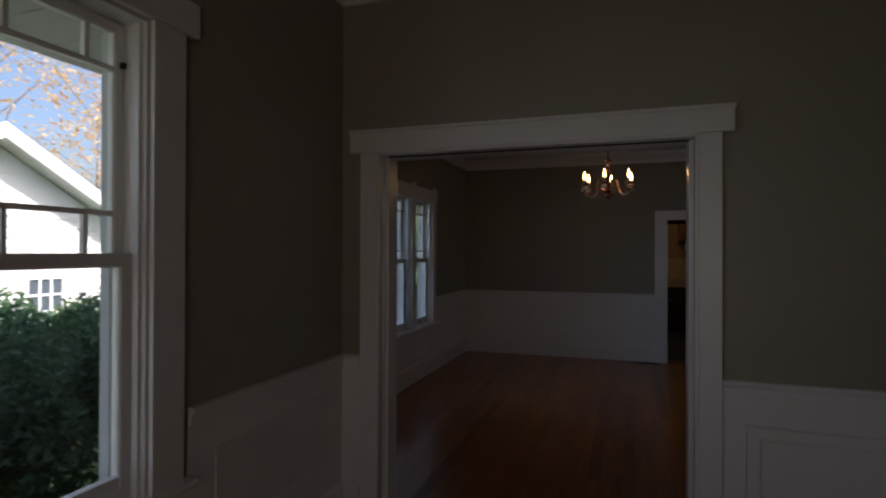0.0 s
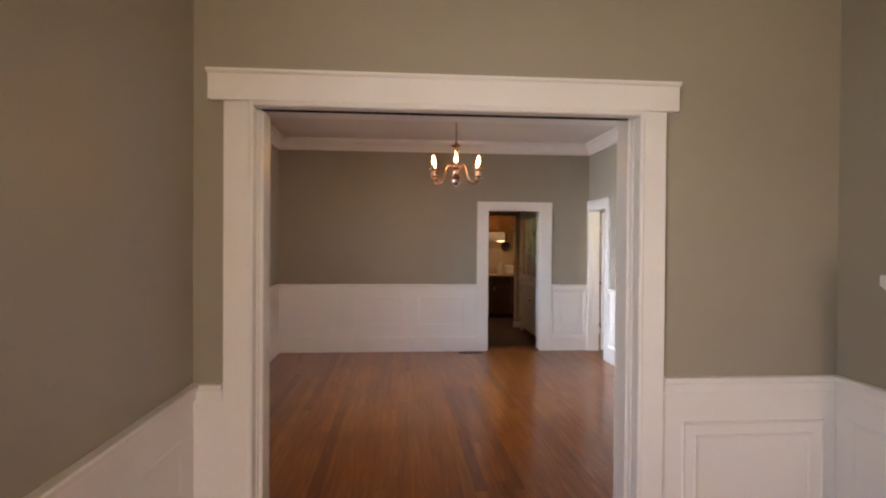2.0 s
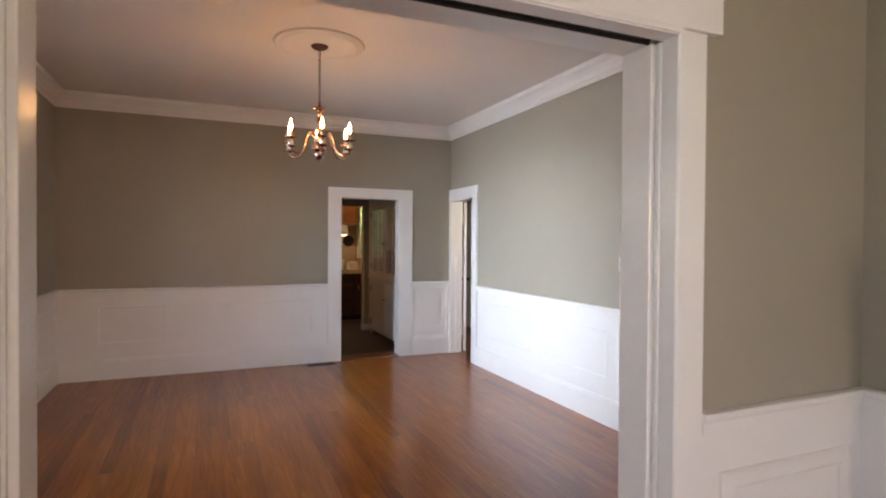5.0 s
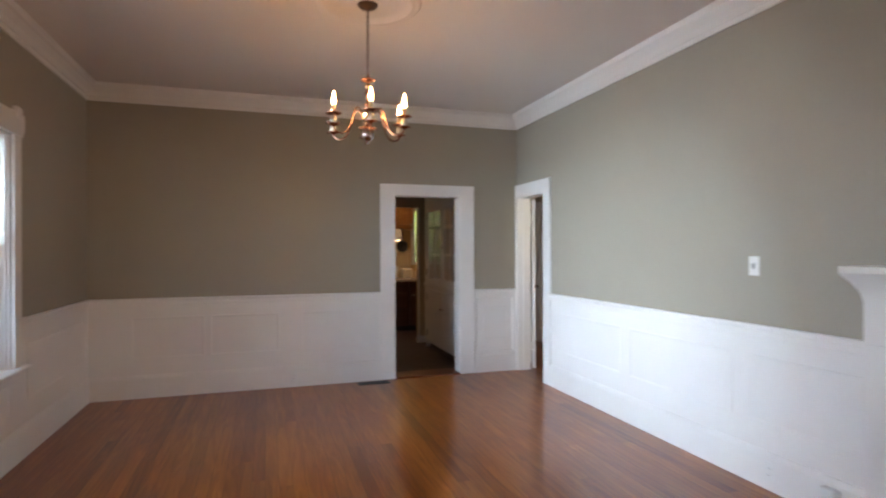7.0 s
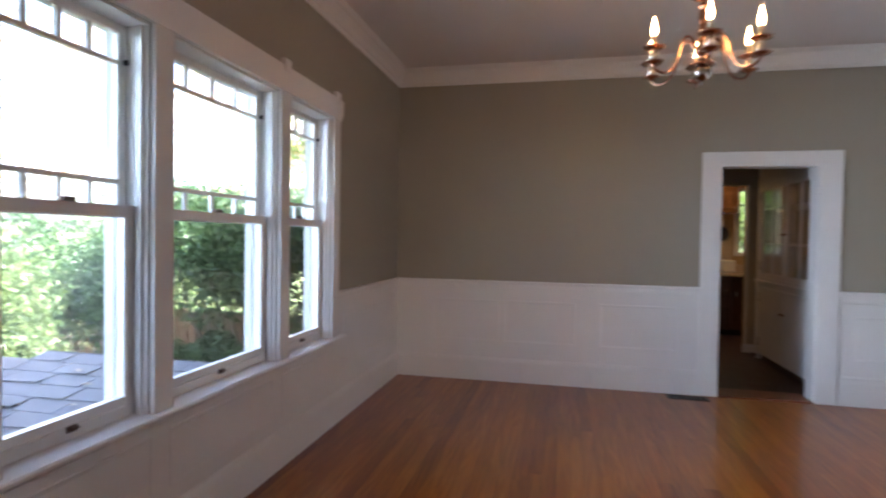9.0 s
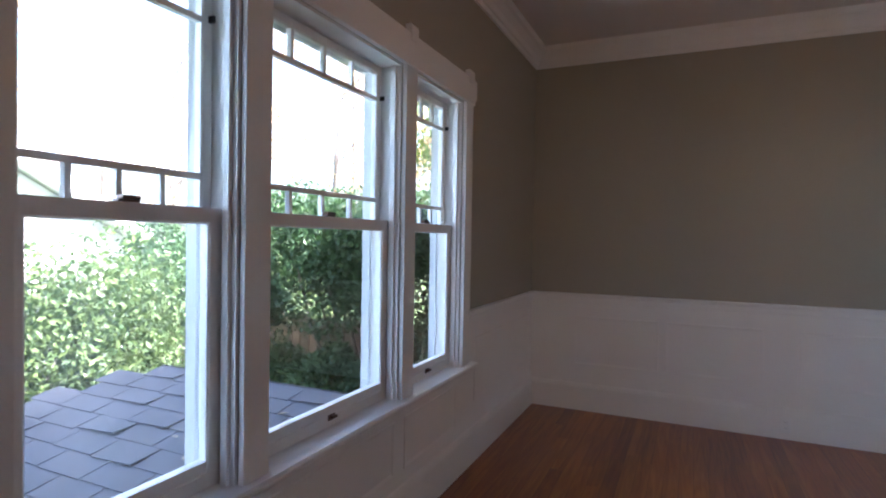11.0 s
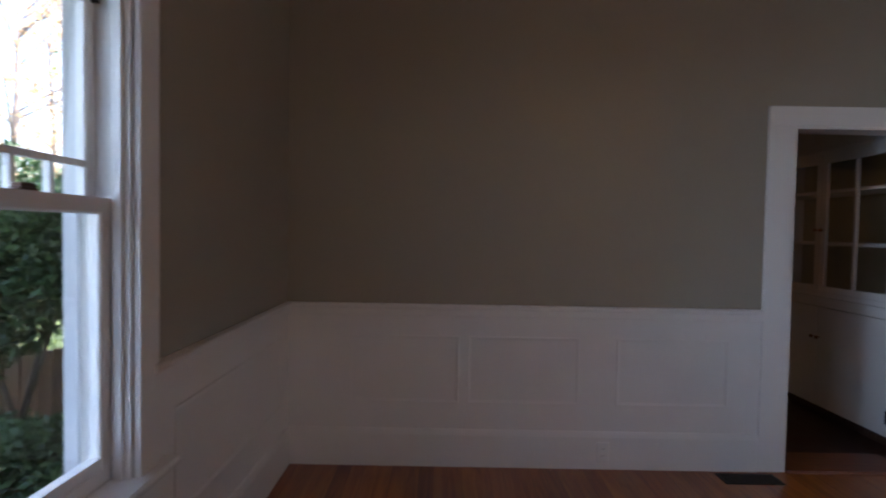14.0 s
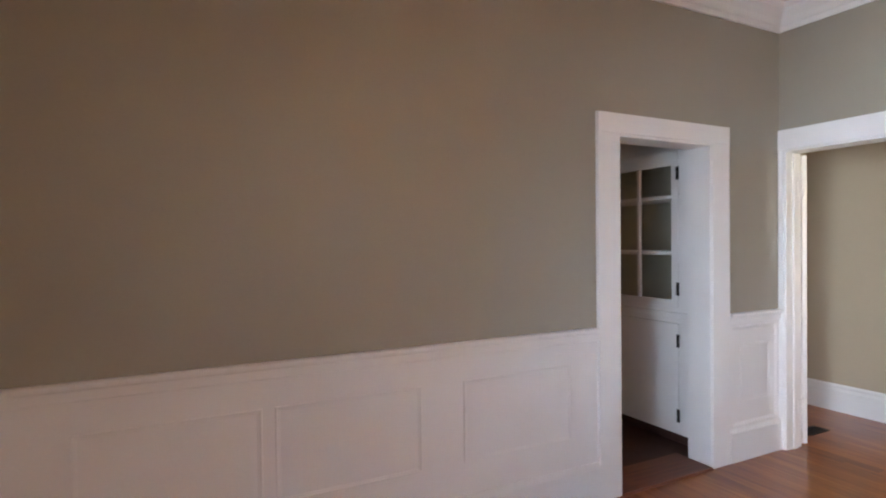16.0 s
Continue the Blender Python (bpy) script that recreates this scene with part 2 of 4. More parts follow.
HALLPAINT = material("tan_hall_paint", (0.46, 0.375, 0.26), 0.62, grain=0.05, scale=1.5, fine=240)
CABWOOD = wood("dark_cherry_cabinet", (0.03, 0.011, 0.006), (0.06, 0.02, 0.01), (0.10, 0.035, 0.016), 0.3, "X")
UPWOOD = wood("honey_cabinet", (0.20, 0.08, 0.03), (0.32, 0.15, 0.06), (0.42, 0.22, 0.09), 0.35, "X")
STONE = material("pale_granite", (0.55, 0.46, 0.36), 0.2, grain=0.25, scale=40, fine=300)
TILE = material("cream_glazed_tile", (0.66, 0.56, 0.40), 0.25, grain=0.05, scale=12)
CABBACK = material("grey_green_cabinet_lining", (0.42, 0.42, 0.33), 0.6, grain=0.05, scale=2)
PALEROOF = material("pale_grey_shingle", (0.55, 0.55, 0.56), 0.8, grain=0.12, scale=3, fine=200)
SIDING = material("white_clapboard_paint", (0.80, 0.80, 0.78), 0.6, grain=0.05, scale=2)
WINDARK = material("dark_window_pane", (0.10, 0.12, 0.14), 0.1, grain=0.05)


# ---------------------------------------------------------------- mesh helpers
# Wall frames: u runs along the wall, w out of it into the room, z up.
def wall_frame(ox, oy, ux, uy, wx, wy):
    return Matrix(((ux, wx, 0, ox), (uy, wy, 0, oy), (0, 0, 1, 0), (0, 0, 0, 1)))


NORTH = wall_frame(0, 8.99, 1, 0, 0, -1)       # u = x
WEST = wall_frame(-2.44, 0, 0, 1, 1, 0)        # u = y
EAST = wall_frame(2.0, 0, 0, 1, -1, 0)         # u = y
SOUTH = wall_frame(0, 3.68, 1, 0, 0, 1)        # the dining side of the cased opening
HALLN = wall_frame(0, 3.50, 1, 0, 0, -1)       # the front room's side of it
WEST1 = wall_frame(-1.61, 0, 0, 1, 1, 0)
EAST1 = wall_frame(1.22, 0, 0, 1, -1, 0)
PLAIN = Matrix.Identity(4)


def box(bm, a, b, m=PLAIN):
    vs = [bm.verts.new(m @ Vector((x, y, z))) for x in (a[0], b[0]) for y in (a[1], b[1]) for z in (a[2], b[2])]
    for f in ((0, 1, 3, 2), (4, 6, 7, 5), (0, 4, 5, 1), (2, 3, 7, 6), (0, 2, 6, 4), (1, 5, 7, 3)):
        bm.faces.new([vs[i] for i in f])


def slab(bm, us, zs, solid, w0, w1, m):
    """A wall from grid lines us, zs; solid(u, z) tells which cells are wall. Openings go through."""
    on = {(i, j): solid((us[i] + us[i + 1]) / 2, (zs[j] + zs[j + 1]) / 2) for i in range(len(us) - 1) for j in range(len(zs) - 1)}
    vert = {}

    def v(i, w, j):
        if (i, w, j) not in vert:
            vert[(i, w, j)] = bm.verts.new(m @ Vector((us[i], w, zs[j])))
        return vert[(i, w, j)]
    for (i, j), s in on.items():
        if not s:
            continue
        for w in (w0, w1):
            bm.faces.new((v(i, w, j), v(i + 1, w, j), v(i + 1, w, j + 1), v(i, w, j + 1)))
        for di, dj, a, b in ((-1, 0, (i, j), (i, j + 1)), (1, 0, (i + 1, j), (i + 1, j + 1)), (0, -1, (i, j), (i + 1, j)), (0, 1, (i, j + 1), (i + 1, j + 1))):
            if not on.get((i + di, j + dj), False):
                bm.faces.new((v(a[0], w0, a[1]), v(b[0], w0, b[1]), v(b[0], w1, b[1]), v(a[0], w1, a[1])))


def holed(openings):
    return lambda u, z: not any(a < u < b and c < z < d for a, b, c, d in openings)


def wall(name, m, u0, u1, z0, z1, openings, thick, mat, label):
    us = sorted({u0, u1, *[o[0] for o in openings], *[o[1] for o in openings]})
    zs = sorted({z0, z1, *[max(z0, o[2]) for o in openings], *[o[3] for o in openings]})
    bm = bmesh.new()
    slab(bm, us, zs, holed(openings), -thick, 0, m)
    return tagged(mesh(name, bm, mat), label, "wall", kind="structure")


def prism(bm, prof, u0, u1, m, mit0=0, mit1=0):
    """A moulding of profile (w, z) from u0 to u1, its ends cut to a mitre."""
    a = [bm.verts.new(m @ Vector((u0 + mit0 * w, w, z))) for w, z in prof]
    b = [bm.verts.new(m @ Vector((u1 - mit1 * w, w, z))) for w, z in prof]
    n = len(prof)
    for i in range(n):
        bm.faces.new((a[i], a[(i + 1) % n], b[(i + 1) % n], b[i]))
    bm.faces.new(a)
    bm.faces.new(b[::-1])


def ring(bm, u0, u1, z0, z1, prof, m):
    """A mitred frame round a rectangle; profile (inset, w), closed."""
    loops = [[bm.verts.new(m @ Vector(p)) for p in ((u0 + d, w, z0 + d), (u1 - d, w, z0 + d), (u1 - d, w, z1 - d), (u0 + d, w, z1 - d))] for d, w in prof]
    n = len(prof)
    for i in range(n):
        for j in range(4):
            bm.faces.new((loops[i][j], loops[i][(j + 1) % 4], loops[(i + 1) % n][(j + 1) % 4], loops[(i + 1) % n][j]))


def lathe(bm, prof, at=(0, 0, 0), seg=20, m=PLAIN):
    rows = [[bm.verts.new(m @ Vector((at[0] + r * math.cos(2 * math.pi * i / seg), at[1] + r * math.sin(2 * math.pi * i / seg), at[2] + z))) for i in range(seg)] for r, z in prof]
    for a, b in zip(rows, rows[1:]):
        for i in range(seg):
            bm.faces.new((a[i], a[(i + 1) % seg], b[(i + 1) % seg], b[i]))
    bm.faces.new(rows[0][::-1])
    bm.faces.new(rows[-1])
    for f in bm.faces:
        f.smooth = True


def tube(bm, pts, radii, seg=8):
    pts = [Vector(p) for p in pts]
    rows = []
    for i, p in enumerate(pts):
        way = (pts[min(i + 1, len(pts) - 1)] - pts[max(i - 1, 0)]).normalized()
        side = way.cross(Vector((0.31, 0.17, 0.93)))
        side = side.normalized() if side.length > 0.05 else way.cross(Vector((1, 0, 0))).normalized()
        up = side.cross(way)
        r = radii[i] if isinstance(radii, (list, tuple)) else radii
        rows.append([bm.verts.new(p + r * (math.cos(2 * math.pi * k / seg) * side + math.sin(2 * math.pi * k / seg) * up)) for k in range(seg)])
    for a, b in zip(rows, rows[1:]):
        for i in range(seg):
            bm.faces.new((a[i], a[(i + 1) % seg], b[(i + 1) % seg], b[i])).smooth = True
    bm.faces.new(rows[0][::-1])
    bm.faces.new(rows[-1])


def mesh(name, bm, mat, bevel=0.0):
    bmesh.ops.recalc_face_normals(bm, faces=bm.faces)
    data = bpy.data.meshes.new(name)
    bm.to_mesh(data)
    bm.free()
    data.materials.append(mat)
    ob = new(name, data)
    if bevel:
        b = ob.modifiers.new("bevel", "BEVEL")
        b.width, b.segments, b.limit_method, b.angle_limit = bevel, 2, "ANGLE", radians(40)
    return ob


def part(name, bm, mat, parent, label="", bevel=0.0):
    ob = mesh(name, bm, mat, bevel)
    ob.parent = parent
    ob.matrix_parent_inverse = parent.matrix_world.inverted() if parent.type == "MESH" else Matrix.Translation(-parent.location)
    return tagged(ob, label)


def thing(name, at, label, category, group="", kind=""):
    ob = new(name)
    ob.location = at
    return tagged(ob, label, category, group, kind)


def boxes(*pairs, m=PLAIN):
    bm = bmesh.new()
    for a, b in pairs:
        box(bm, a, b, m)
    return bm


def board(name, a, b, mat, parent, m=PLAIN, label="", bevel=0.003):
    return part(name, boxes((a, b), m=m), mat, parent, label, bevel)


CEIL_Z, CROWN_Z, RAIL_Z, BASE_Z = 3.0, 2.84, 0.962, 0.22
FRONT_Z = 3.15       # the front room's ceiling is higher

# ---------------------------------------------------------------- the large structure
DOOR_N = (0.505, 1.285, 0.0, 2.038)
DOOR_E = (8.30, 8.95, 0.0, 2.04)
OPENING = (-1.376, 0.290, 0.0, 2.125)
WINDOWS = [(5.04, 5.65), (5.76, 6.645), (6.755, 7.385)]
W_LOW, W_HEAD = 0.637, 2.20
WINDOW1 = (1.07, 2.125)
W1_LOW, W1_HEAD = 0.70, 2.365

wall("wall_north", NORTH, -2.44, 2.14, 0, CEIL_Z, [DOOR_N], 0.14, PAINT, "greige painted plaster wall above white wainscot")
wall("wall_west", WEST, 3.50, 9.13, -0.9, CEIL_Z, [(a, b, W_LOW, W_HEAD) for a, b in WINDOWS], 0.17, PAINT, "greige painted outer wall with three windows")
wall("wall_east", EAST, 3.68, 8.99, 0, CEIL_Z, [DOOR_E], 0.14, PAINT, "greige painted wall with side door and mantel")
wall("wall_south", SOUTH, -2.44, 2.14, 0, FRONT_Z, [OPENING], 0.18, PAINT, "greige painted dividing wall with wide cased opening")
wall("wall_front_west", WEST1, -2.6, 3.50, -0.9, FRONT_Z, [(*WINDOW1, W1_LOW, W1_HEAD)], 0.17, PAINT, "greige painted outer wall of the front room")
wall("wall_front_east", EAST1, -2.6, 3.50, 0, FRONT_Z, [], 0.14, PAINT, "greige painted chimney wall of the front room")
SOUTH1 = wall_frame(0, -2.60, 1, 0, 0, 1)
# the opening in this unseen wall is added for the south fill lamp
wall("wall_front_south", SOUTH1, -1.865, 1.425, 0, FRONT_Z, [(-0.8, 1.1, W1_LOW, W1_HEAD)], 0.17, PAINT, "greige painted end wall of the front room")
tagged(mesh("ceiling", boxes(((-2.66, 3.69, CEIL_Z), (3.4, 13.6, CEIL_Z + 0.12))), CEIL), "off-white painted plaster ceiling", "ceiling", kind="structure")
tagged(mesh("ceiling_front", boxes(((-1.87, -2.74, FRONT_Z), (1.43, 3.70, FRONT_Z + 0.12))), CEIL), "off-white painted plaster ceiling of the front room", "ceiling", kind="structure")
bm = boxes(((-2.42, -2.6, -0.2), (3.3, 9.05, -0.012)))
tagged(mesh("subfloor", bm, UNDER), "dark subfloor beneath the wooden boards", "floor", kind="structure")

# roof over the house, with its eaves
bm = bmesh.new()
prism(bm, [(-3.4, 2.62), (-3.4, 2.74), (0.4, 4.6), (4.6, 2.74), (4.6, 2.62), (0.4, 4.4)], 3.5, 14.0, wall_frame(0, 0, 0, 1, 1, 0))
prism(bm, [(-2.95, 2.62), (-2.95, 2.74), (0.4, 4.6), (4.6, 2.74), (4.6, 2.62), (0.4, 4.4)], -3.4, 3.5, wall_frame(0, 0, 0, 1, 1, 0))
tagged(mesh("roof", bm, SHINGLE), "grey shingled main roof of the house", "roof", kind="structure")
for i, (edge, inner, y0, y1) in enumerate(((-3.4, -2.64, 3.5, 14.0), (-2.95, -1.88, -3.4, 3.5))):
    eave = thing("eave", (edge, y0, 2.6), "white boarded eave with gutter", "eave", kind="structure")
    bm = bmesh.new()
    y = y0
    while y < y1 - 0.01:
        box(bm, (edge + 0.02, y + 0.004, 2.585), (inner, min(y + 0.30, y1) - 0.004, 2.605))
        y += 0.30
    part("soffit", bm, OUTWHITE, eave)
    bm = bmesh.new()
    prism(bm, [(edge, 2.60), (edge - 0.09, 2.62), (edge - 0.11, 2.70), (edge - 0.10, 2.70), (edge - 0.08, 2.63), (edge, 2.615)], y0, y1, wall_frame(0, 0, 0, 1, 1, 0))
    part("gutter", bm, OUTWHITE, eave)

# crown mouldings
CROWN = [(0, CROWN_Z), (0.016, CROWN_Z), (0.018, CROWN_Z + 0.03), (0.032, CROWN_Z + 0.038), (0.045, CROWN_Z + 0.07), (0.075, CROWN_Z + 0.105), (0.098, CROWN_Z + 0.118), (0.10, CEIL_Z), (0, CEIL_Z)]
for label, m, u0, u1 in (("dining north", NORTH, -2.44, 2.0), ("dining west", WEST, 3.68, 8.99), ("dining east", EAST, 3.68, 8.99), ("dining south", SOUTH, -2.44, 2.0),
                         ("front north", HALLN, -1.61, 1.22), ("front west", WEST1, -2.6, 3.50), ("front east", EAST1, -2.6, 3.50)):
    bm = bmesh.new()
    prism(bm, CROWN if "dining" in label else [(w, z + FRONT_Z - CEIL_Z) for w, z in CROWN], u0, u1, m, 1, 1)
    tagged(mesh("crown_trim", bm, WHITE), "white painted stepped crown moulding", "crown moulding", kind="structure")

# wainscot: backing, base, cap rail and framed panels
RAIL = [(0.012, RAIL_Z - 0.07), (0.022, RAIL_Z - 0.066), (0.024, RAIL_Z - 0.03), (0.034, RAIL_Z - 0.022), (0.038, RAIL_Z - 0.006), (0.034, RAIL_Z), (0, RAIL_Z), (0, RAIL_Z - 0.07)]
BASE = [(0, 0), (0.026, 0), (0.026, BASE_Z - 0.03), (0.020, BASE_Z - 0.012), (0.014, BASE_Z), (0, BASE_Z)]
PANEL = [(0, 0.006), (0.001, 0.0095), (0.006, 0.0105), (0.012, 0.008), (0.018, 0.0075), (0.020, 0.006)]
WIDE = [(0, 0.006), (0.001, 0.014), (0.006, 0.016), (0.014, 0.010), (0.056, 0.010), (0.062, 0.015), (0.070, 0.013), (0.074, 0.006)]


def wainscot(name, m, u0, u1, panels, rail_stretches=None, mits=(1, 1), z0=0.375, z1=0.775, moulding=PANEL):
    at = m @ Vector(((u0 + u1) / 2, 0, 0))
    w = thing(name, at, "white painted panelled wainscot with cap rail", "wainscot", kind="structure")
    stretches = rail_stretches or [(u0, u1, RAIL_Z)]
    for i, (a, b, t) in enumerate(stretches):
        part("backing", boxes(((a, 0.0, 0.0), (b, 0.006, t - 0.004)), m=m), WHITE, w)
        if t == RAIL_Z:
            bm = bmesh.new()
            prism(bm, RAIL, a, b, m, mits[0] if i == 0 else 0, mits[1] if i == len(stretches) - 1 else 0)
            part("cap_rail", bm, WHITE, w)
    bm = bmesh.new()
    prism(bm, BASE, u0, u1, m, *mits)
    part("baseboard", bm, WHITE, w)
    for a, b in panels:
        bm = bmesh.new()
        ring(bm, a, b, z0, z1, moulding, m)
        part("panel_moulding", bm, WHITE, w)
    return w


wainscot("wainscot_north", NORTH, -2.44, 0.355, [(-2.07, -1.42), (-1.37, -0.71), (-0.49, 0.17)], mits=(1, 0))
corner = wainscot("wainscot_corner", NORTH, 1.455, 2.0, [(1.57, 1.875)], mits=(0, 0), z0=0.376, z1=0.753)
bm = bmesh.new()
ring(bm, 1.457, 1.962, 0.215, 0.892, [(0, 0.006), (0, 0.016), (0.020, 0.016), (0.028, 0.011), (0.034, 0.006)], NORTH)
part("panel_frame", bm, WHITE, corner)
wainscot("wainscot_west", WEST, 3.68, 8.99, [(3.95, 4.85), (7.62, 8.85)], [(3.68, 4.935, RAIL_Z), (4.935, 7.46, 0.61), (7.46, 8.99, RAIL_Z)])
for u0, u1 in ((5.06, 5.66), (5.76, 6.60), (6.70, 7.33)):
    under = thing("wainscot_panel", WEST @ Vector((u0, 0, 0.3)), "white framed wainscot panel under the window", "wainscot", kind="structure")
    bm = bmesh.new()
    ring(bm, u0, u1, 0.29, 0.545, PANEL, WEST)
    part("panel_moulding", bm, WHITE, under)
wainscot("wainscot_east", EAST, 4.89, 8.16, [(5.0, 5.70), (5.82, 6.86), (6.98, 8.02)], mits=(0, 0))
wainscot("wainscot_south_west", SOUTH, -2.44, -1.486, [(-2.3, -1.65)], mits=(1, 0))
wainscot("wainscot_south_east", SOUTH, 0.399, 2.0, [(0.55, 1.15), (1.25, 1.85)], mits=(0, 1))
wainscot("wainscot_front_north_east", HALLN, 0.399, 1.22, [(0.49, 1.155)], mits=(0, 1), z0=0.32, z1=0.762, moulding=WIDE)
wainscot("wainscot_front_north_west", HALLN, -1.61, -1.486, [], mits=(1, 0))
wainscot("wainscot_front_west", WEST1, -2.6, 3.50, [(2.45, 3.36)], [(-2.6, 0.95, 0.67), (0.95, 2.302, 0.67), (2.302, 3.50, RAIL_Z)])
wainscot("wainscot_front_east", EAST1, 3.055, 3.50, [(3.14, 3.40)], mits=(0, 1))

# ---------------------------------------------------------------- cased opening between the rooms
a, b, _, top = OPENING
OUT_A, OUT_B = -1.485, 0.398       # outer edges of the casings
for m in (HALLN, SOUTH):
    trim = thing("opening_trim", m @ Vector((0, 0, 0)), "white painted casing with projecting head board", "door casing", kind="structure")
    for u0, u1 in ((OUT_A, a), (b, OUT_B)):
        board("side_casing", (u0, 0, 0), (u1, 0.020, top), WHITE, trim, m)
    for u0, u1 in ((a - 0.010, a + 0.008), (b - 0.008, b + 0.010)):
        bm = bmesh.new()
        prism(bm, [(u0, 0.0203), (u0 + 0.004, 0.026), (u1 - 0.004, 0.026), (u1, 0.0203)], 0.0, top, m @ Matrix(((0, 1, 0, 0), (0, 0, 1, 0), (1, 0, 0, 0), (0, 0, 0, 1))))
        part("casing_bead", bm, WHITE, trim)
    board("head_casing", (-1.545, 0, top), (0.449, 0.034, top + 0.108), WHITE, trim, m)
    bm = bmesh.new()
    prism(bm, [(0, top + 0.108), (0.036, top + 0.108), (0.046, top + 0.116), (0.046, top + 0.126), (0, top + 0.126)], -1.549, 0.453, m)
    part("head_cap", bm, WHITE, trim)
    bm = bmesh.new()
    prism(bm, [(0.020, top - 0.014), (0.027, top - 0.014), (0.030, top - 0.006), (0.034, top), (0.020, top)], a + 0.008, b - 0.008, m)
    part("head_bead", bm, WHITE, trim)
jamb = thing("pocket_door_jamb", (-0.55, 3.70, 0), "white painted jamb with a dark pocket door slot", "door jamb", kind="structure")
for s_, edge, front, back in ((1, a, 0.010, 0.031), (-1, b, 0.010, 0.028)):
    for y0, y1, deep in ((3.480, 3.545, front), (3.545, 3.564, front + 0.006), (3.570, 3.700, back)):
        u0, u1 = sorted((edge - 0.001 * s_, edge + deep * s_))
        board("jamb_board", (u0, y0, 0), (u1, y1, top - 0.018), GLOSSWHITE, jamb, bevel=0.004)
    u0, u1 = sorted((edge - 0.001 * s_, edge + 0.006 * s_))
    # strip coloured as the shade in the open slot
    board("slot_shade_strip", (u0, 3.564, 0), (u1, 3.570, top - 0.018), SLOT, jamb, bevel=0)
for y0, y1 in ((3.480, 3.545), (3.590, 3.700)):
    board("head_board", (a, y0, top - 0.018), (b, y1, top), WHITE, jamb)
# near-black strips paint the shade up inside the track slot
board("slot_shade_strip", (a + 0.02, 3.586, top - 0.0175), (b - 0.02, 3.5895, top - 0.005), DARK, jamb, bevel=0)
board("track_shade_strip", (a + 0.02, 3.545, top - 0.004), (b - 0.02, 3.590, top), DARK, jamb, bevel=0)


# ---------------------------------------------------------------- windows
def casement(name, m, u0, u1, z0, z1, meet, bars, munts, label):
    """A double-hung sash window in its opening: prairie bars in the upper sash, one pane below."""
    win = thing(name, m @ Vector(((u0 + u1) / 2, -0.1, z0)), label, "window", "sash windows", "structure")
    bm = bmesh.new()
    for x0, x1 in ((u0, u0 + 0.012), (u1 - 0.012, u1)):
        box(bm, (x0, -0.174, z0), (x1, -0.002, z1), m)
    box(bm, (u0 + 0.012, -0.174, z1 - 0.012), (u1 - 0.012, -0.002, z1), m)
    part("jamb_lining", bm, WHITE, win)
    bm = bmesh.new()
    for x0, x1 in ((u0 + 0.012, u0 + 0.026), (u1 - 0.026, u1 - 0.012)):
        box(bm, (x0, -0.048, z0), (x1, -0.020, z1 - 0.012), m)
    part("inner_stop", bm, WHITE, win, bevel=0.003)
    bm = bmesh.new()
    ring(bm, u0 + 0.002, u1 - 0.002, z0 - 0.03, z1 - 0.006, [(0, -0.172), (0, -0.190), (0.028, -0.190), (0.028, -0.150), (0.0125, -0.150), (0.0125, -0.172)], m)
    part("storm_frame", bm, OUTWHITE, win)
    s0, s1 = u0 + 0.014, u1 - 0.014
    # upper sash
    bm = bmesh.new()
    ring(bm, s0, s1, meet - 0.018, z1 - 0.014, [(0, -0.105), (0.030, -0.105), (0.036, -0.111), (0.036, -0.137), (0, -0.137)], m)
    part("upper_sash", bm, WHITE, win)
    g0, g1 = s0 + 0.036, s1 - 0.036
    low, high = meet + 0.018, z1 - 0.05
    bm = bmesh.new()
    for z in bars:
        box(bm, (g0 - 0.003, -0.131, z - 0.009), (g1 + 0.003, -0.108, z + 0.009), m)
    part("glazing_bar", bm, WHITE, win)
    for u in munts:
        for za, zb in ((low, bars[0] - 0.009), (bars[1] + 0.009, high)):
            bm = bmesh.new()
            box(bm, (u - 0.008, -0.130, za), (u + 0.008, -0.109, zb), m)
            part("muntin", bm, WHITE, win)
    pane(g0 - 0.004, g1 + 0.004, low - 0.004, high + 0.004, -0.121, m, win)
    # lower sash
    bm = bmesh.new()
    ring(bm, s0, s1, z0 + 0.004, meet + 0.018, [(0, -0.059), (0.042, -0.059), (0.048, -0.065), (0.048, -0.095), (0, -0.095)], m)
    part("lower_sash", bm, WHITE, win)
    bm = bmesh.new()
    box(bm, (s0 + 0.048, -0.094, z0 + 0.052), (s1 - 0.048, -0.060, z0 + 0.085), m)
    part("bottom_rail", bm, WHITE, win)
    pane(s0 + 0.044, s1 - 0.044, z0 + 0.081, meet - 0.026, -0.077, m, win, HAZYGLASS if name == "window_1" else GLASS)
    mid = (u0 + u1) / 2
    bm = bmesh.new()
    box(bm, (mid - 0.030, -0.095, meet + 0.0185), (mid + 0.030, -0.067, meet + 0.026), m)
    box(bm, (mid - 0.012, -0.105, meet + 0.026), (mid + 0.040, -0.077, meet + 0.038), m)
    part("sash_lock", bm, BRONZE, win, "dark bronze sash lock", bevel=0.003)
    bm = bmesh.new()
    box(bm, (mid - 0.022, -0.058, z0 + 0.028), (mid + 0.022, -0.053, z0 + 0.052), m)
    box(bm, (mid - 0.015, -0.053, z0 + 0.040), (mid + 0.015, -0.035, z0 + 0.048), m)
    part("sash_lift", bm, BRONZE, win, "dark bronze sash lift", bevel=0.002)
    for u in (u1 - 0.0265, u0 + 0.0265):
        bm = bmesh.new()
        box(bm, (u - 0.004, -0.104, z1 - 0.17), (u + 0.004, -0.083, z1 - 0.15), m)
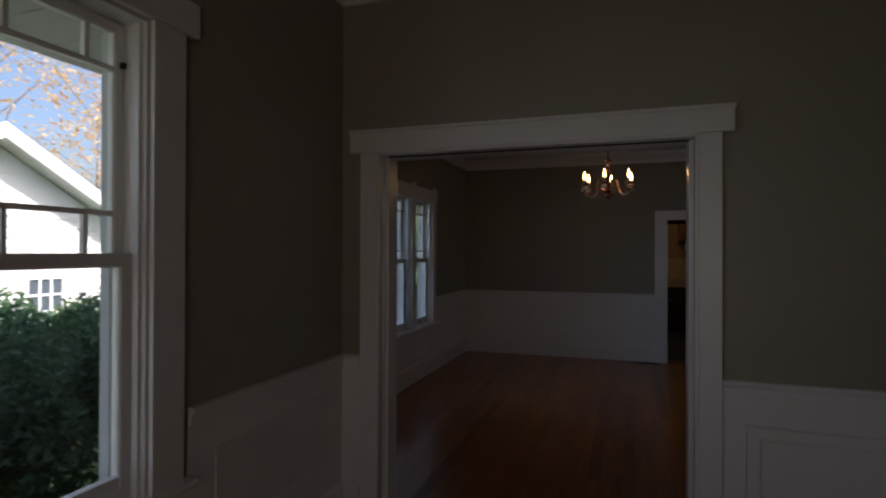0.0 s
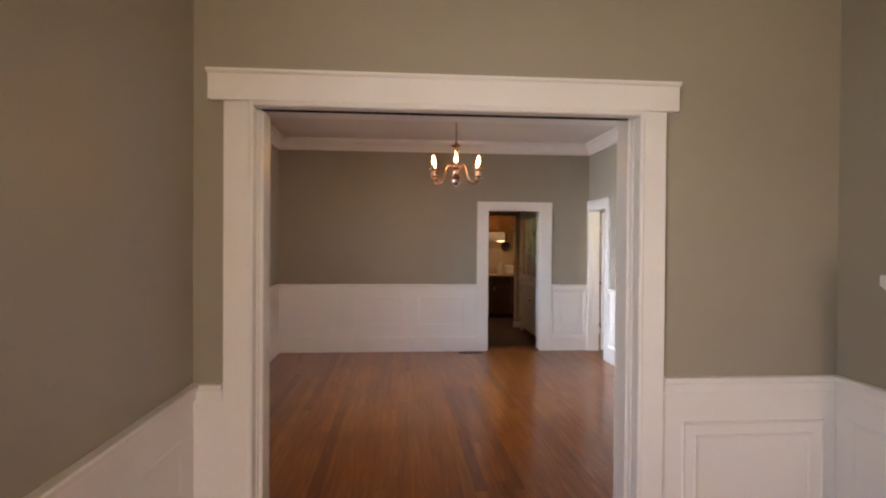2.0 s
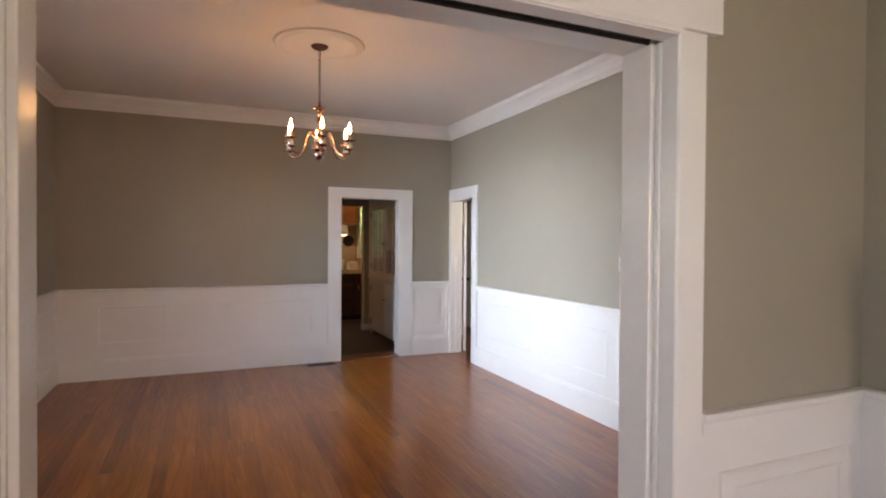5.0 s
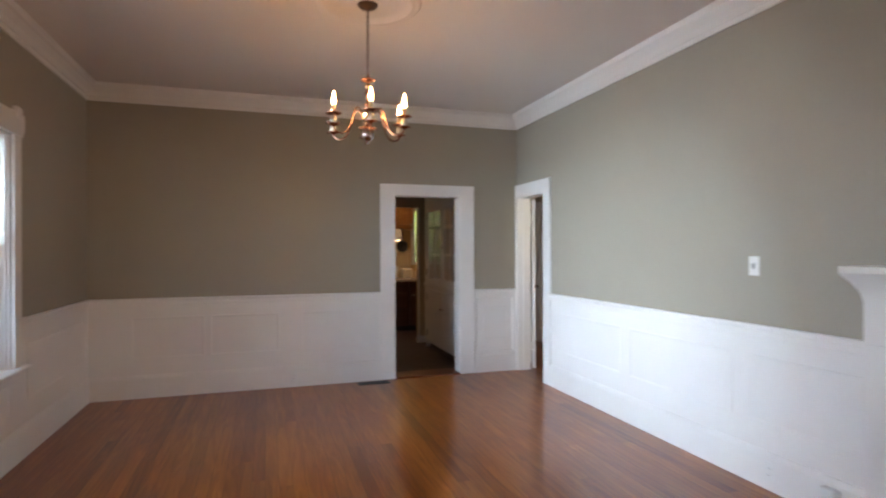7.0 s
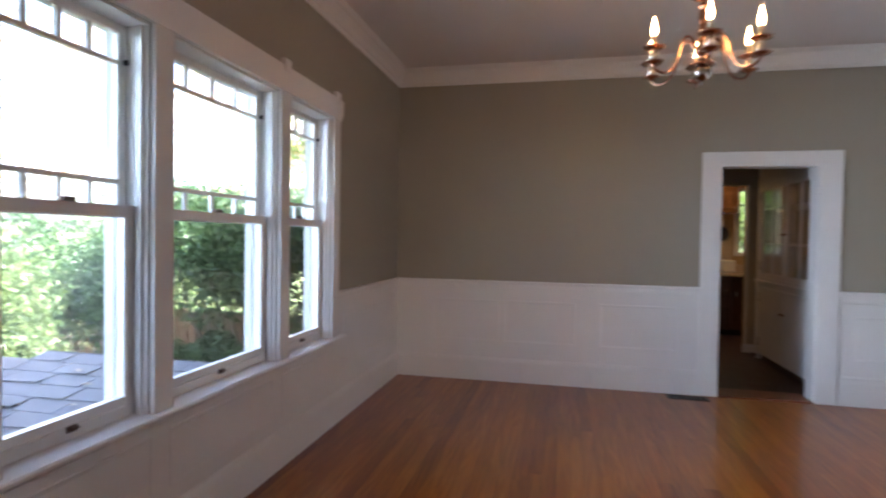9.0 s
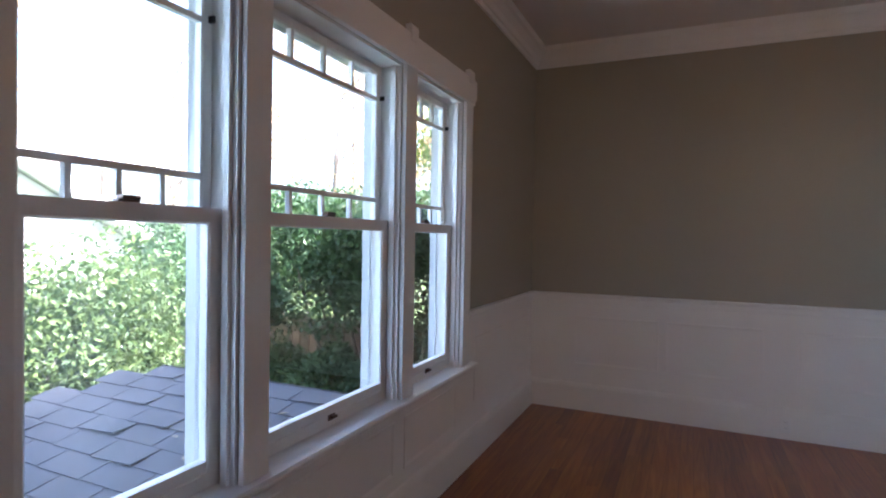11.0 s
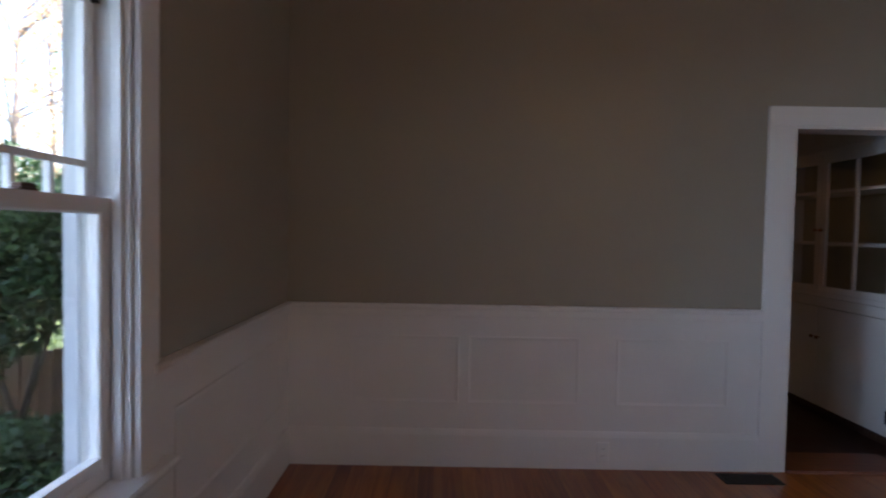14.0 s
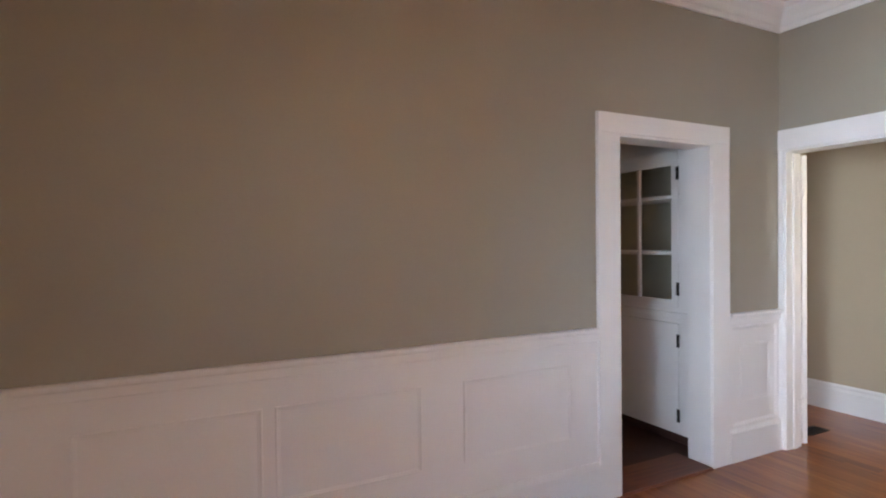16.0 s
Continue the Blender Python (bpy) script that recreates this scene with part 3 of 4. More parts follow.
        part("pulley", bm, IRON, win, "dark iron sash pulley")
    return win


def pane(u0, u1, z0, z1, w, m, parent, glass=None):
    bm = bmesh.new()
    box(bm, (u0, w - 0.0015, z0), (u1, w + 0.0015, z1), m)
    ob = part("pane", bm, glass or GLASS, parent)
    ob.visible_shadow = False
    return ob


for i, (u0, u1) in enumerate(WINDOWS):
    width = u1 - u0 - 0.10
    casement("window_%d" % (i + 1), WEST, u0, u1, W_LOW, W_HEAD, 1.455, (1.568, 2.035), [u0 + 0.05 + width * k / 4 for k in (1, 2, 3)],
             "white double-hung window with prairie-style upper bars")
trim = thing("window_trim", (-2.42, 6.2, 0.65), "white painted triple window casing with small horns", "window casing", kind="structure")
for u0, u1 in ((4.935, 5.04), (5.65, 5.76), (6.645, 6.755), (7.385, 7.495)):
    board("side_casing", (u0, 0, W_LOW), (u1, 0.022, W_HEAD), WHITE, trim, WEST)
board("head_casing", (4.91, 0, W_HEAD), (7.515, 0.026, 2.352), WHITE, trim, WEST)
for u in (4.97, 5.705, 6.70, 7.44):
    bm = bmesh.new()
    prism(bm, [(0, 2.315), (0.032, 2.315), (0.036, 2.33), (0.036, 2.38), (0.028, 2.392), (0, 2.392)], u - 0.034, u + 0.034, WEST)
    part("horn", bm, WHITE, trim, bevel=0.003)
for u0, u1 in ((4.88, 4.91), (7.515, 7.54)):
    board("ear", (u0, 0, 2.235), (u1, 0.026, 2.347), WHITE, trim, WEST)
bm = bmesh.new()
prism(bm, [(-0.10, W_LOW - 0.028), (0.052, W_LOW - 0.028), (0.060, W_LOW - 0.018), (0.060, W_LOW - 0.008), (0.052, W_LOW), (-0.10, W_LOW + 0.004)], 4.88, 7.56, WEST)
part("window_stool", bm, WHITE, trim)

casement("window_4", WEST1, *WINDOW1, W1_LOW, W1_HEAD, 1.53, (1.686, 2.188), [1.225, 1.475, 1.725, 1.975], "white double-hung front room window, peeling outside")
# window_4 is real; the south window is unseen, added around its fill lamp
casement("window_5", SOUTH1, -0.8, 1.1, W1_LOW, W1_HEAD, 1.53, (1.686, 2.188), [-0.32, 0.15, 0.62], "added unseen double-hung window for the front room's fill light")
for u0, u1, side_m in ((*WINDOW1, WEST1), (-0.8, 1.1, SOUTH1)):
    trim = thing("window_trim", side_m @ Vector((u0, 0, 0.7)), "white painted window casing with head board", "window casing", kind="structure")
    for x0, x1 in ((u0 - 0.14, u0), (u1, u1 + 0.145)):
        board("side_casing", (x0, 0, W1_LOW), (x1, 0.022, W1_HEAD), WHITE, trim, side_m)
    board("head_casing", (u0 - 0.20, 0, W1_HEAD), (u1 + 0.205, 0.030, W1_HEAD + 0.13), WHITE, trim, side_m)
    bm = bmesh.new()
    prism(bm, [(-0.10, W1_LOW - 0.028), (0.052, W1_LOW - 0.028), (0.060, W1_LOW - 0.018), (0.060, W1_LOW - 0.008), (0.052, W1_LOW), (-0.10, W1_LOW + 0.004)], u0 - 0.18, u1 + 0.18, side_m)
    part("window_stool", bm, WHITE, trim)


# ---------------------------------------------------------------- doorways of the dining room
def doorway(m, u0, u1, top, left, right, head, thick, extra_back=True):
    t = thing("door_trim", m @ Vector(((u0 + u1) / 2, 0, 0)), "white painted door casing and jamb", "door casing", kind="structure")
    board("side_casing", (u0 - left, 0, 0), (u0, 0.024, top), WHITE, t, m)
    board("side_casing", (u1, 0, 0), (u1 + right, 0.024, top), WHITE, t, m)
    board("head_casing", (u0 - left, 0, top), (u1 + right, 0.026, top + head), WHITE, t, m)
    board("jamb_board", (u0, -thick - 0.012, 0), (u0 + 0.016, 0.018, top - 0.016), WHITE, t, m, bevel=0.002)
    board("jamb_board", (u1 - 0.016, -thick - 0.012, 0), (u1, 0.018, top - 0.016), WHITE, t, m, bevel=0.002)
    board("jamb_head", (u0, -thick - 0.012, top - 0.016), (u1, 0.018, top), WHITE, t, m, bevel=0.002)
    return t


doorway(NORTH, DOOR_N[0], DOOR_N[1], DOOR_N[3], 0.15, 0.165, 0.112, 0.14)
side = doorway(EAST, DOOR_E[0], DOOR_E[1], DOOR_E[3], 0.14, 0.036, 0.135, 0.14)
board("door_stop", (8.934 - 0.010, -0.095, 0), (8.934, -0.055, 2.02), WHITE, side, EAST, bevel=0.002)
bm = bmesh.new()
prism(bm, [(0.035, 0), (0.030, 0.016), (-0.24, 0.018), (-0.25, 0)], 0.522, 1.268, NORTH)
tagged(mesh("threshold_trim", bm, THRESH), "red-brown varnished wooden threshold", "threshold", kind="structure")

# the side door's leaf, swung wide open into the hall
leaf_m = Matrix.Translation((2.18, 8.945, 0)) @ Matrix.Rotation(radians(66), 4, "Z")
door = thing("door_1", (2.18, 8.945, 0), "white painted panelled door standing open into hall", "door", kind="structure")
bm = bmesh.new()
us, zs = [0, 0.10, 0.46, 0.56], [0.012, 0.20, 0.85, 1.0, 1.90, 2.015]
slab(bm, us, zs, holed([(0.10, 0.46, 0.20, 0.85), (0.10, 0.46, 1.0, 1.90)]), -0.036, 0, leaf_m)
part("door_frame", bm, WHITE, door)
for z0, z1 in ((0.20, 0.85), (1.0, 1.90)):
    bm = bmesh.new()
    box(bm, (0.10, -0.026, z0), (0.46, -0.010, z1), leaf_m)
    part("door_panel", bm, WHITE, door)
for w in (0.0, -0.036):
    s = 1 if w == 0 else -1
    bm = bmesh.new()
    lathe(bm, [(0.024, 0), (0.024, 0.004), (0.009, 0.008), (0.009, 0.03), (0.022, 0.038), (0.027, 0.05), (0.02, 0.062), (0.004, 0.066)], m=leaf_m @ Matrix.Translation((0.51, w, 0.95)) @ Matrix.Rotation(radians(-90 * s), 4, "X"), seg=14)
    part("door_knob", bm, BRONZE, door, "dark bronze door knob")
for z in (0.28, 1.78):
    bm = bmesh.new()
    box(bm, (2.105, 8.9275, z - 0.05), (2.150, 8.9335, z + 0.05))
    part("hinge", bm, WHITE, door, "painted butt hinge", bevel=0.002)
    bm = bmesh.new()
    lathe(bm, [(0.008, -0.052), (0.008, 0.052), (0.004, 0.06)], (2.160, 8.929, z), 10)
    part("hinge_pin", bm, WHITE, door)

# ---------------------------------------------------------------- chandelier
CH = Vector((-0.210, 6.535, 0))
med = new("ceiling_medallion")
med.location = (CH.x, CH.y, CEIL_Z)
tagged(med, "round white plaster ceiling medallion above chandelier", "ceiling medallion")
bm = bmesh.new()
prof = [(0.02, -0.012), (0.10, -0.014), (0.20, -0.006), (0.262, -0.007), (0.275, -0.020), (0.290, -0.022), (0.300, -0.012), (0.318, -0.016), (0.335, -0.012), (0.345, 0.0)]
lathe(bm, [(r, z) for r, z in prof], (CH.x, CH.y, CEIL_Z), 64)
part("plaster_disc", bm, CEIL, med)

chandelier = thing("chandelier", (CH.x, CH.y, 2.14), "copper-toned brass chandelier with six lit candle bulbs", "chandelier")
bm = bmesh.new()
lathe(bm, [(0.010, -0.050), (0.014, -0.044), (0.046, -0.036), (0.062, -0.022), (0.066, -0.013)], (CH.x, CH.y, CEIL_Z), 28)
part("canopy", bm, BRONZE, chandelier, "dark bronze ceiling canopy")
z, k = 2.945, 0
while z > 2.545:
    bm = bmesh.new()
    turn = Matrix.Translation((CH.x, CH.y, z - 0.017)) @ Matrix.Rotation(radians(90 * k + 20), 4, "Z")
    pts = [turn @ Vector((0.0085 * math.cos(a_), 0, 0.019 * math.sin(a_))) for a_ in [2 * math.pi * i / 10 for i in range(11)]]
    tube(bm, pts, 0.0026, 6)
    part("chain_link", bm, BRONZE, chandelier)
    z, k = z - 0.031, k + 1
bm = bmesh.new()
lathe(bm, [(0.004, 2.096), (0.006, 2.104), (0.004, 2.112), (0.010, 2.116), (0.028, 2.124), (0.040, 2.142), (0.043, 2.160), (0.040, 2.174), (0.030, 2.184)], (CH.x, CH.y, 0), 28)
part("ball", bm, BALLMETAL, chandelier, "dark polished ball with a small finial")
bm = bmesh.new()
lathe(bm, [(0.024, 2.182), (0.058, 2.188), (0.061, 2.193), (0.054, 2.200), (0.026, 2.206), (0.018, 2.216), (0.016, 2.232), (0.034, 2.242), (0.037, 2.252), (0.034, 2.262), (0.018, 2.272), (0.015, 2.288), (0.026, 2.298), (0.028, 2.308), (0.018, 2.318)],
      (CH.x, CH.y, 0), 28)
part("hub", bm, BRASS, chandelier)
bm = bmesh.new()
lathe(bm, [(0.014, 2.316), (0.014, 2.335), (0.024, 2.342), (0.026, 2.350), (0.022, 2.358), (0.013, 2.366), (0.018, 2.385), (0.021, 2.410), (0.019, 2.435), (0.013, 2.452), (0.022, 2.460), (0.023, 2.468), (0.013, 2.476), (0.014, 2.488),
           (0.030, 2.494), (0.047, 2.502), (0.049, 2.508), (0.030, 2.515), (0.014, 2.526), (0.008, 2.540), (0.005, 2.556)], (CH.x, CH.y, 0), 28)
part("column", bm, BRASS, chandelier)
for i in range(6):
    a_ = radians(60 * i + 24)
    out = Vector((math.cos(a_), math.sin(a_), 0))
    ctrl = [(0.020, 2.252), (0.040, 2.290), (0.062, 2.318), (0.085, 2.322), (0.103, 2.298), (0.114, 2.255), (0.126, 2.205), (0.146, 2.166), (0.176, 2.142), (0.210, 2.138), (0.236, 2.148), (0.249, 2.166), (0.250, 2.182)]
    fine = []
    for (r0, z0), (r1, z1) in zip(ctrl, ctrl[1:]):
        fine += [(r0, z0), ((r0 + r1) / 2, (z0 + z1) / 2)]
    fine.append(ctrl[-1])
    for _ in range(2):
        fine = [fine[0]] + [((p[0] + 2 * q[0] + r[0]) / 4, (p[1] + 2 * q[1] + r[1]) / 4) for p, q, r in zip(fine, fine[1:], fine[2:])] + [fine[-1]]
    bm = bmesh.new()
    tube(bm, [CH + out * r + Vector((0, 0, z)) for r, z in fine], 0.0068, 10)
    arm = part("arm", bm, BRASS, chandelier)
    tip = CH + out * 0.250 + Vector((0, 0, -0.022))
    bm = bmesh.new()
    lathe(bm, [(0.008, 2.192), (0.012, 2.198), (0.038, 2.204), (0.043, 2.209), (0.040, 2.212), (0.015, 2.214), (0.014, 2.220)], tip, 20)
    part("lower_pan", bm, BRASS, arm)
    bm = bmesh.new()
    lathe(bm, [(0.012, 2.216), (0.019, 2.222), (0.021, 2.236), (0.017, 2.252), (0.012, 2.262)], tip, 16)
    part("socket_cup", bm, SATIN, arm, "pale metal socket cup")
    bm = bmesh.new()
    lathe(bm, [(0.010, 2.258), (0.016, 2.264), (0.044, 2.270), (0.050, 2.276), (0.047, 2.279), (0.016, 2.278), (0.014, 2.284)], tip, 20)
    part("drip_pan", bm, BRASS, arm)
    bm = bmesh.new()
    lathe(bm, [(0.0125, 2.280), (0.0125, 2.326), (0.009, 2.329)], tip, 14)
    part("candle_sleeve", bm, CANDLE, arm, "ivory candle sleeve")
    bm = bmesh.new()
    lathe(bm, [(0.006, 2.328), (0.0105, 2.338), (0.0125, 2.352), (0.0110, 2.368), (0.0065, 2.386), (0.0035, 2.400), (0.0012, 2.416)], tip, 14)
    part("bulb", bm, BULB, arm, "glowing flame-shaped bulb")


# ---------------------------------------------------------------- mantels
def mantel(name, m, u0, u1, top, depth, over, label):
    t = thing(name, m @ Vector(((u0 + u1) / 2, 0, 0)), label, "mantel")
    leg = 0.22
    for x0, x1 in ((u0, u0 + leg), (u1 - leg, u1)):
        board("pilaster", (x0, 0.0, 0), (x1, depth, top - 0.36), WHITE, t, m, bevel=0.004)
        board("plinth", (x0 - 0.012, 0.0, 0), (x1 + 0.012, depth + 0.012, 0.20), WHITE, t, m, bevel=0.004)
    board("frieze", (u0, 0, top - 0.36), (u1, depth + 0.004, top - 0.10), WHITE, t, m)
    bm = bmesh.new()
    loops = []
    for k_ in range(9):
        o, z0 = over * 0.94 * (1 - math.cos(k_ / 8 * math.pi / 2)) + 0.004, top - 0.16 + 0.125 * k_ / 8
        loops.append([bm.verts.new(m @ Vector(p)) for p in ((u0 - o, 0.0, z0), (u0 - o, depth + o, z0), (u1 + o, depth + o, z0), (u1 + o, 0.0, z0))])
    for lo, hi in zip(loops, loops[1:]):
        for i in range(4):
            bm.faces.new((lo[i], lo[(i + 1) % 4], hi[(i + 1) % 4], hi[i]))
    bm.faces.new(loops[0][::-1])
    bm.faces.new(loops[-1])
    part("bed_moulding", bm, WHITE, t)
    board("shelf", (u0 - over, 0, top - 0.035), (u1 + over, depth + over, top), WHITE, t, m, bevel=0.006)
    board("fireback", (u0 + leg, 0.0, 0), (u1 - leg, 0.02, top - 0.36), IRON, t, m, "blackened iron fireplace cover")
    return t


mantel("fireplace_mantel", EAST, 3.80, 4.89, 1.335, 0.18, 0.07, "white painted fireplace mantel with moulded shelf")
mantel("fireplace_mantel", EAST1, 1.50, 3.055, 1.435, 0.10, 0.06, "white painted front room mantel with moulded shelf")


# ---------------------------------------------------------------- switch, sockets, register
def wall_plate(name, m, u, z, label, kind_):
    t = thing(name, m @ Vector((u, 0, z)), label, kind_)
    w0 = 0.0 if z > 1 else 0.026
    bm = bmesh.new()
    box(bm, (u - 0.036, w0, z - 0.058), (u + 0.036, w0 + 0.006, z + 0.058), m)
    part("plate", bm, PLASTIC, t, bevel=0.003)
    if kind_ == "light switch":
        bm = bmesh.new()
        box(bm, (u - 0.008, w0 + 0.006, z - 0.016), (u + 0.008, w0 + 0.013, z + 0.016), m)
        part("rocker", bm, SHADEGREY, t, "grey toggle", bevel=0.002)
    else:
        for dz in (-0.02, 0.02):
            bm = bmesh.new()
            box(bm, (u - 0.014, w0 + 0.006, z + dz - 0.013), (u + 0.014, w0 + 0.008, z + dz + 0.013), m)
            s = part("receptacle", bm, PLASTIC, t)
            for du in (-0.006, 0.006):
                bm = bmesh.new()
                box(bm, (u + du - 0.0012, w0 + 0.008, z + dz - 0.005), (u + du + 0.0012, w0 + 0.0086, z + dz + 0.005), m)
                part("slot", bm, SHADEGREY, s)
    return t


wall_plate("light_switch", EAST, 5.655, 1.315, "white toggle light switch on greige wall", "light switch")
wall_plate("wall_socket", EAST, 5.53, 0.115, "white double socket set in white baseboard", "wall socket")
wall_plate("wall_socket", NORTH, -0.565, 0.105, "white double socket set in white baseboard", "wall socket")
plug = thing("air_freshener", EAST @ Vector((5.16, 0, 0.1)), "white plug-in box on baseboard socket", "plug-in device")
bm = bmesh.new()
box(bm, (5.108, 0.026, 0.045), (5.198, 0.085, 0.178), EAST)
part("housing", bm, PLASTIC, plug, bevel=0.014)
bm = bmesh.new()
box(bm, (5.135, 0.085, 0.105), (5.150, 0.0865, 0.115), EAST)
box(bm, (5.160, 0.085, 0.105), (5.175, 0.0865, 0.115), EAST)
part("grille_slot", bm, DARK, plug, "dark slot")


def register(name, x0, x1, y0, y1, label):
    r = thing(name, ((x0 + x1) / 2, (y0 + y1) / 2, 0), label, "floor register")
    part("pan", boxes(((x0 + 0.012, y0 + 0.012, 0.0005), (x1 - 0.012, y1 - 0.012, 0.002))), DARK, r)
    bm = bmesh.new()
    ring(bm, x0, x1, y0, y1, [(0, 0.0), (0.004, 0.005), (0.014, 0.005), (0.014, 0.0)], Matrix(((1, 0, 0, 0), (0, 0, 1, 0), (0, 1, 0, 0), (0, 0, 0, 1))))
    part("rim", bm, IRON, r)
    n = 15
    for i in range(n):
        x = x0 + 0.02 + (x1 - x0 - 0.04) * i / (n - 1)
        part("slat", boxes(((x - 0.004, y0 + 0.014, 0.002), (x + 0.004, y1 - 0.014, 0.0045))), IRON, r)
    return r


register("floor_register", 0.085, 0.425, 8.80, 8.935, "black iron floor register beside the doorway")
register("floor_register", 2.42, 2.66, 9.02, 9.14, "black iron floor register in the hall")

# ---------------------------------------------------------------- hall beyond the side door
tagged(mesh("wall_hall_east", boxes(((3.22, 6.6, 0), (3.34, 12.6, CEIL_Z))), HALLPAINT), "tan painted hall wall", "wall", kind="structure")
# unseen wall; its opening is added to hold the hall's fill lamp
wall("wall_hall_south", wall_frame(0, 6.6, 1, 0, 0, 1), 2.14, 3.34, 0, CEIL_Z, [(2.26, 3.1, 0.95, 2.25)], 0.12, HALLPAINT, "tan painted hall end wall with added opening for fill light")
tagged(mesh("wall_hall_north", boxes(((2.50, 12.5, 0), (3.22, 12.6, CEIL_Z))), HALLPAINT), "tan painted hall end wall", "wall", kind="structure")
HALLE = wall_frame(3.22, 0, 0, 1, -1, 0)
bm = bmesh.new()
prism(bm, [(0, 0), (0.022, 0), (0.022, 0.17), (0.014, 0.19), (0.016, 0.21), (0.008, 0.225), (0, 0.225)], 6.6, 10.7, HALLE)
tagged(mesh("baseboard", bm, WHITE), "tall white moulded hall baseboard", "baseboard", kind="structure")
# added door: its white stands in for a bright patch down the hall
hall_door = thing("added_hall_door", (3.22, 11.2, 0), "closed white panelled hall door, added as a pale strip", "door", kind="structure")
bm = bmesh.new()
slab(bm, [10.84, 10.95, 11.19, 11.29, 11.53, 11.64], [0.0, 0.22, 0.85, 1.0, 1.9, 2.03], holed([(p, q, r, s) for p, q in ((10.95, 11.19), (11.29, 11.53)) for r, s in ((0.22, 0.85), (1.0, 1.9))]), 0.002, 0.036, HALLE)
part("door_leaf", bm, WHITE, hall_door)
for p, q in ((10.95, 11.19), (11.29, 11.53)):
    for r, s in ((0.22, 0.85), (1.0, 1.9)):
        board("door_panel", (p, 0.004, r), (q, 0.024, s), WHITE, hall_door, HALLE)
for p, q in ((10.70, 10.84), (11.64, 11.78)):
    board("side_casing", (p, 0, 0), (q, 0.03, 2.03), WHITE, hall_door, HALLE)
board("head_casing", (10.68, 0, 2.03), (11.80, 0.034, 2.16), WHITE, hall_door, HALLE)

# ---------------------------------------------------------------- kitchen beyond the north door
tagged(mesh("kitchen_floor", boxes(((-0.4, 9.145, -0.16), (2.5, 13.2, -0.004))), KFLOOR), "dark brown kitchen floor", "floor", kind="structure")
KN = wall_frame(0, 13.0, 1, 0, 0, -1)
wall("wall_kitchen_north", KN, -0.4, 2.5, 0, CEIL_Z, [(0.40, 0.80, 1.15, 2.2), (1.74, 1.98, 1.15, 2.2)], 0.16, KWALL, "warm cream kitchen wall with two windows")
tagged(mesh("wall_kitchen_west", boxes(((-0.5, 9.13, 0), (-0.4, 13.16, CEIL_Z))), KWALL), "warm cream kitchen side wall", "wall", kind="structure")
tagged(mesh("wall_kitchen_east", boxes(((2.38, 11.33, 0), (2.5, 13.0, CEIL_Z))), KWALL), "warm cream kitchen side wall", "wall", kind="structure")
tagged(mesh("wall_hall_west", boxes(((2.0, 9.13, 0), (2.14, 11.20, CEIL_Z))), HALLPAINT), "tan painted wall behind the china cabinet", "wall", kind="structure")
post = thing("partition_end", (1.45, 11.26, 0), "tan painted partition end with plinth block", "wall end", kind="structure")
board("partition", (1.395, 11.20, 0), (2.5, 11.33, CEIL_Z), HALLPAINT, post)
board("header", (-0.4, 11.205, 2.07), (1.395, 11.325, CEIL_Z), HALLPAINT, post)
board("corner_bead", (1.387, 11.192, 0.10), (1.407, 11.20, 2.07), WHITE, post)
board("plinth_block", (1.36, 11.175, 0), (2.0, 11.20, 0.10), WHITE, post)
for x0, x1 in ((0.40, 0.80), (1.74, 1.98)):
    kw = thing("window_6", (x0, 13.0, 1.15), "white framed kitchen window", "window", kind="structure")
    bm = bmesh.new()
    ring(bm, x0, x1, 1.15, 2.2, [(0, 0.02), (0.05, 0.02), (0.05, -0.10), (0, -0.10)], KN)
    part("window_frame", bm, WHITE, kw)
    for k in (1, 2):
        board("muntin", (x0 + (x1 - x0) * k / 3 - 0.01, -0.06, 1.2), (x0 + (x1 - x0) * k / 3 + 0.01, -0.04, 2.15), WHITE, kw, KN, bevel=0)
    for k in (1, 2, 3):
        board("glazing_bar", (x0 + 0.05, -0.059, 1.15 + 1.05 * k / 4 - 0.01), (x1 - 0.05, -0.041, 1.15 + 1.05 * k / 4 + 0.01), WHITE, kw, KN, bevel=0)
    pane(x0 + 0.045, x1 - 0.045, 1.195, 2.155, -0.07, KN, kw)

# built-in china cabinet, doors facing -x
CF = wall_frame(1.40, 0, 0, 1, -1, 0)      # u = y, w towards the passage
cab = thing("china_cabinet", (1.6, 10.0, 0), "white built-in china cabinet with glazed upper doors", "china cabinet")
bm = bmesh.new()
box(bm, (9.145, -0.42, 0.0), (10.87, -0.40, 2.45), CF)
part("back_panel", bm, CABBACK, cab, "grey-green cabinet lining")
bm = bmesh.new()
for u0, u1 in ((9.145, 9.17), (10.845, 10.87)):
    box(bm, (u0, -0.40, 0.0), (u1, -0.02, 2.45), CF)
box(bm, (9.17, -0.40, 2.43), (10.845, -0.02, 2.45), CF)
part("carcass", bm, WHITE, cab)
bm = bmesh.new()
slab(bm, [9.145, 9.32, 10.735, 10.87], [0.09, 0.13, 0.86, 0.97, 2.06, 2.45], holed([(9.32, 10.735, r, s) for r, s in ((0.13, 0.86), (0.97, 2.06))]), -0.02, 0.0, CF)
part("face_frame", bm, WHITE, cab)
for z in (1.345, 1.745):
    board("shelf", (9.17, -0.39, z - 0.012), (10.845, -0.03, z + 0.012), WHITE, cab, CF)
board("counter_ledge", (9.145, -0.40, 0.905), (10.87, 0.022, 0.935), WHITE, cab, CF)
board("toe_kick", (9.17, -0.09, 0.0), (10.845, -0.07, 0.09), KFLOOR, cab, CF)
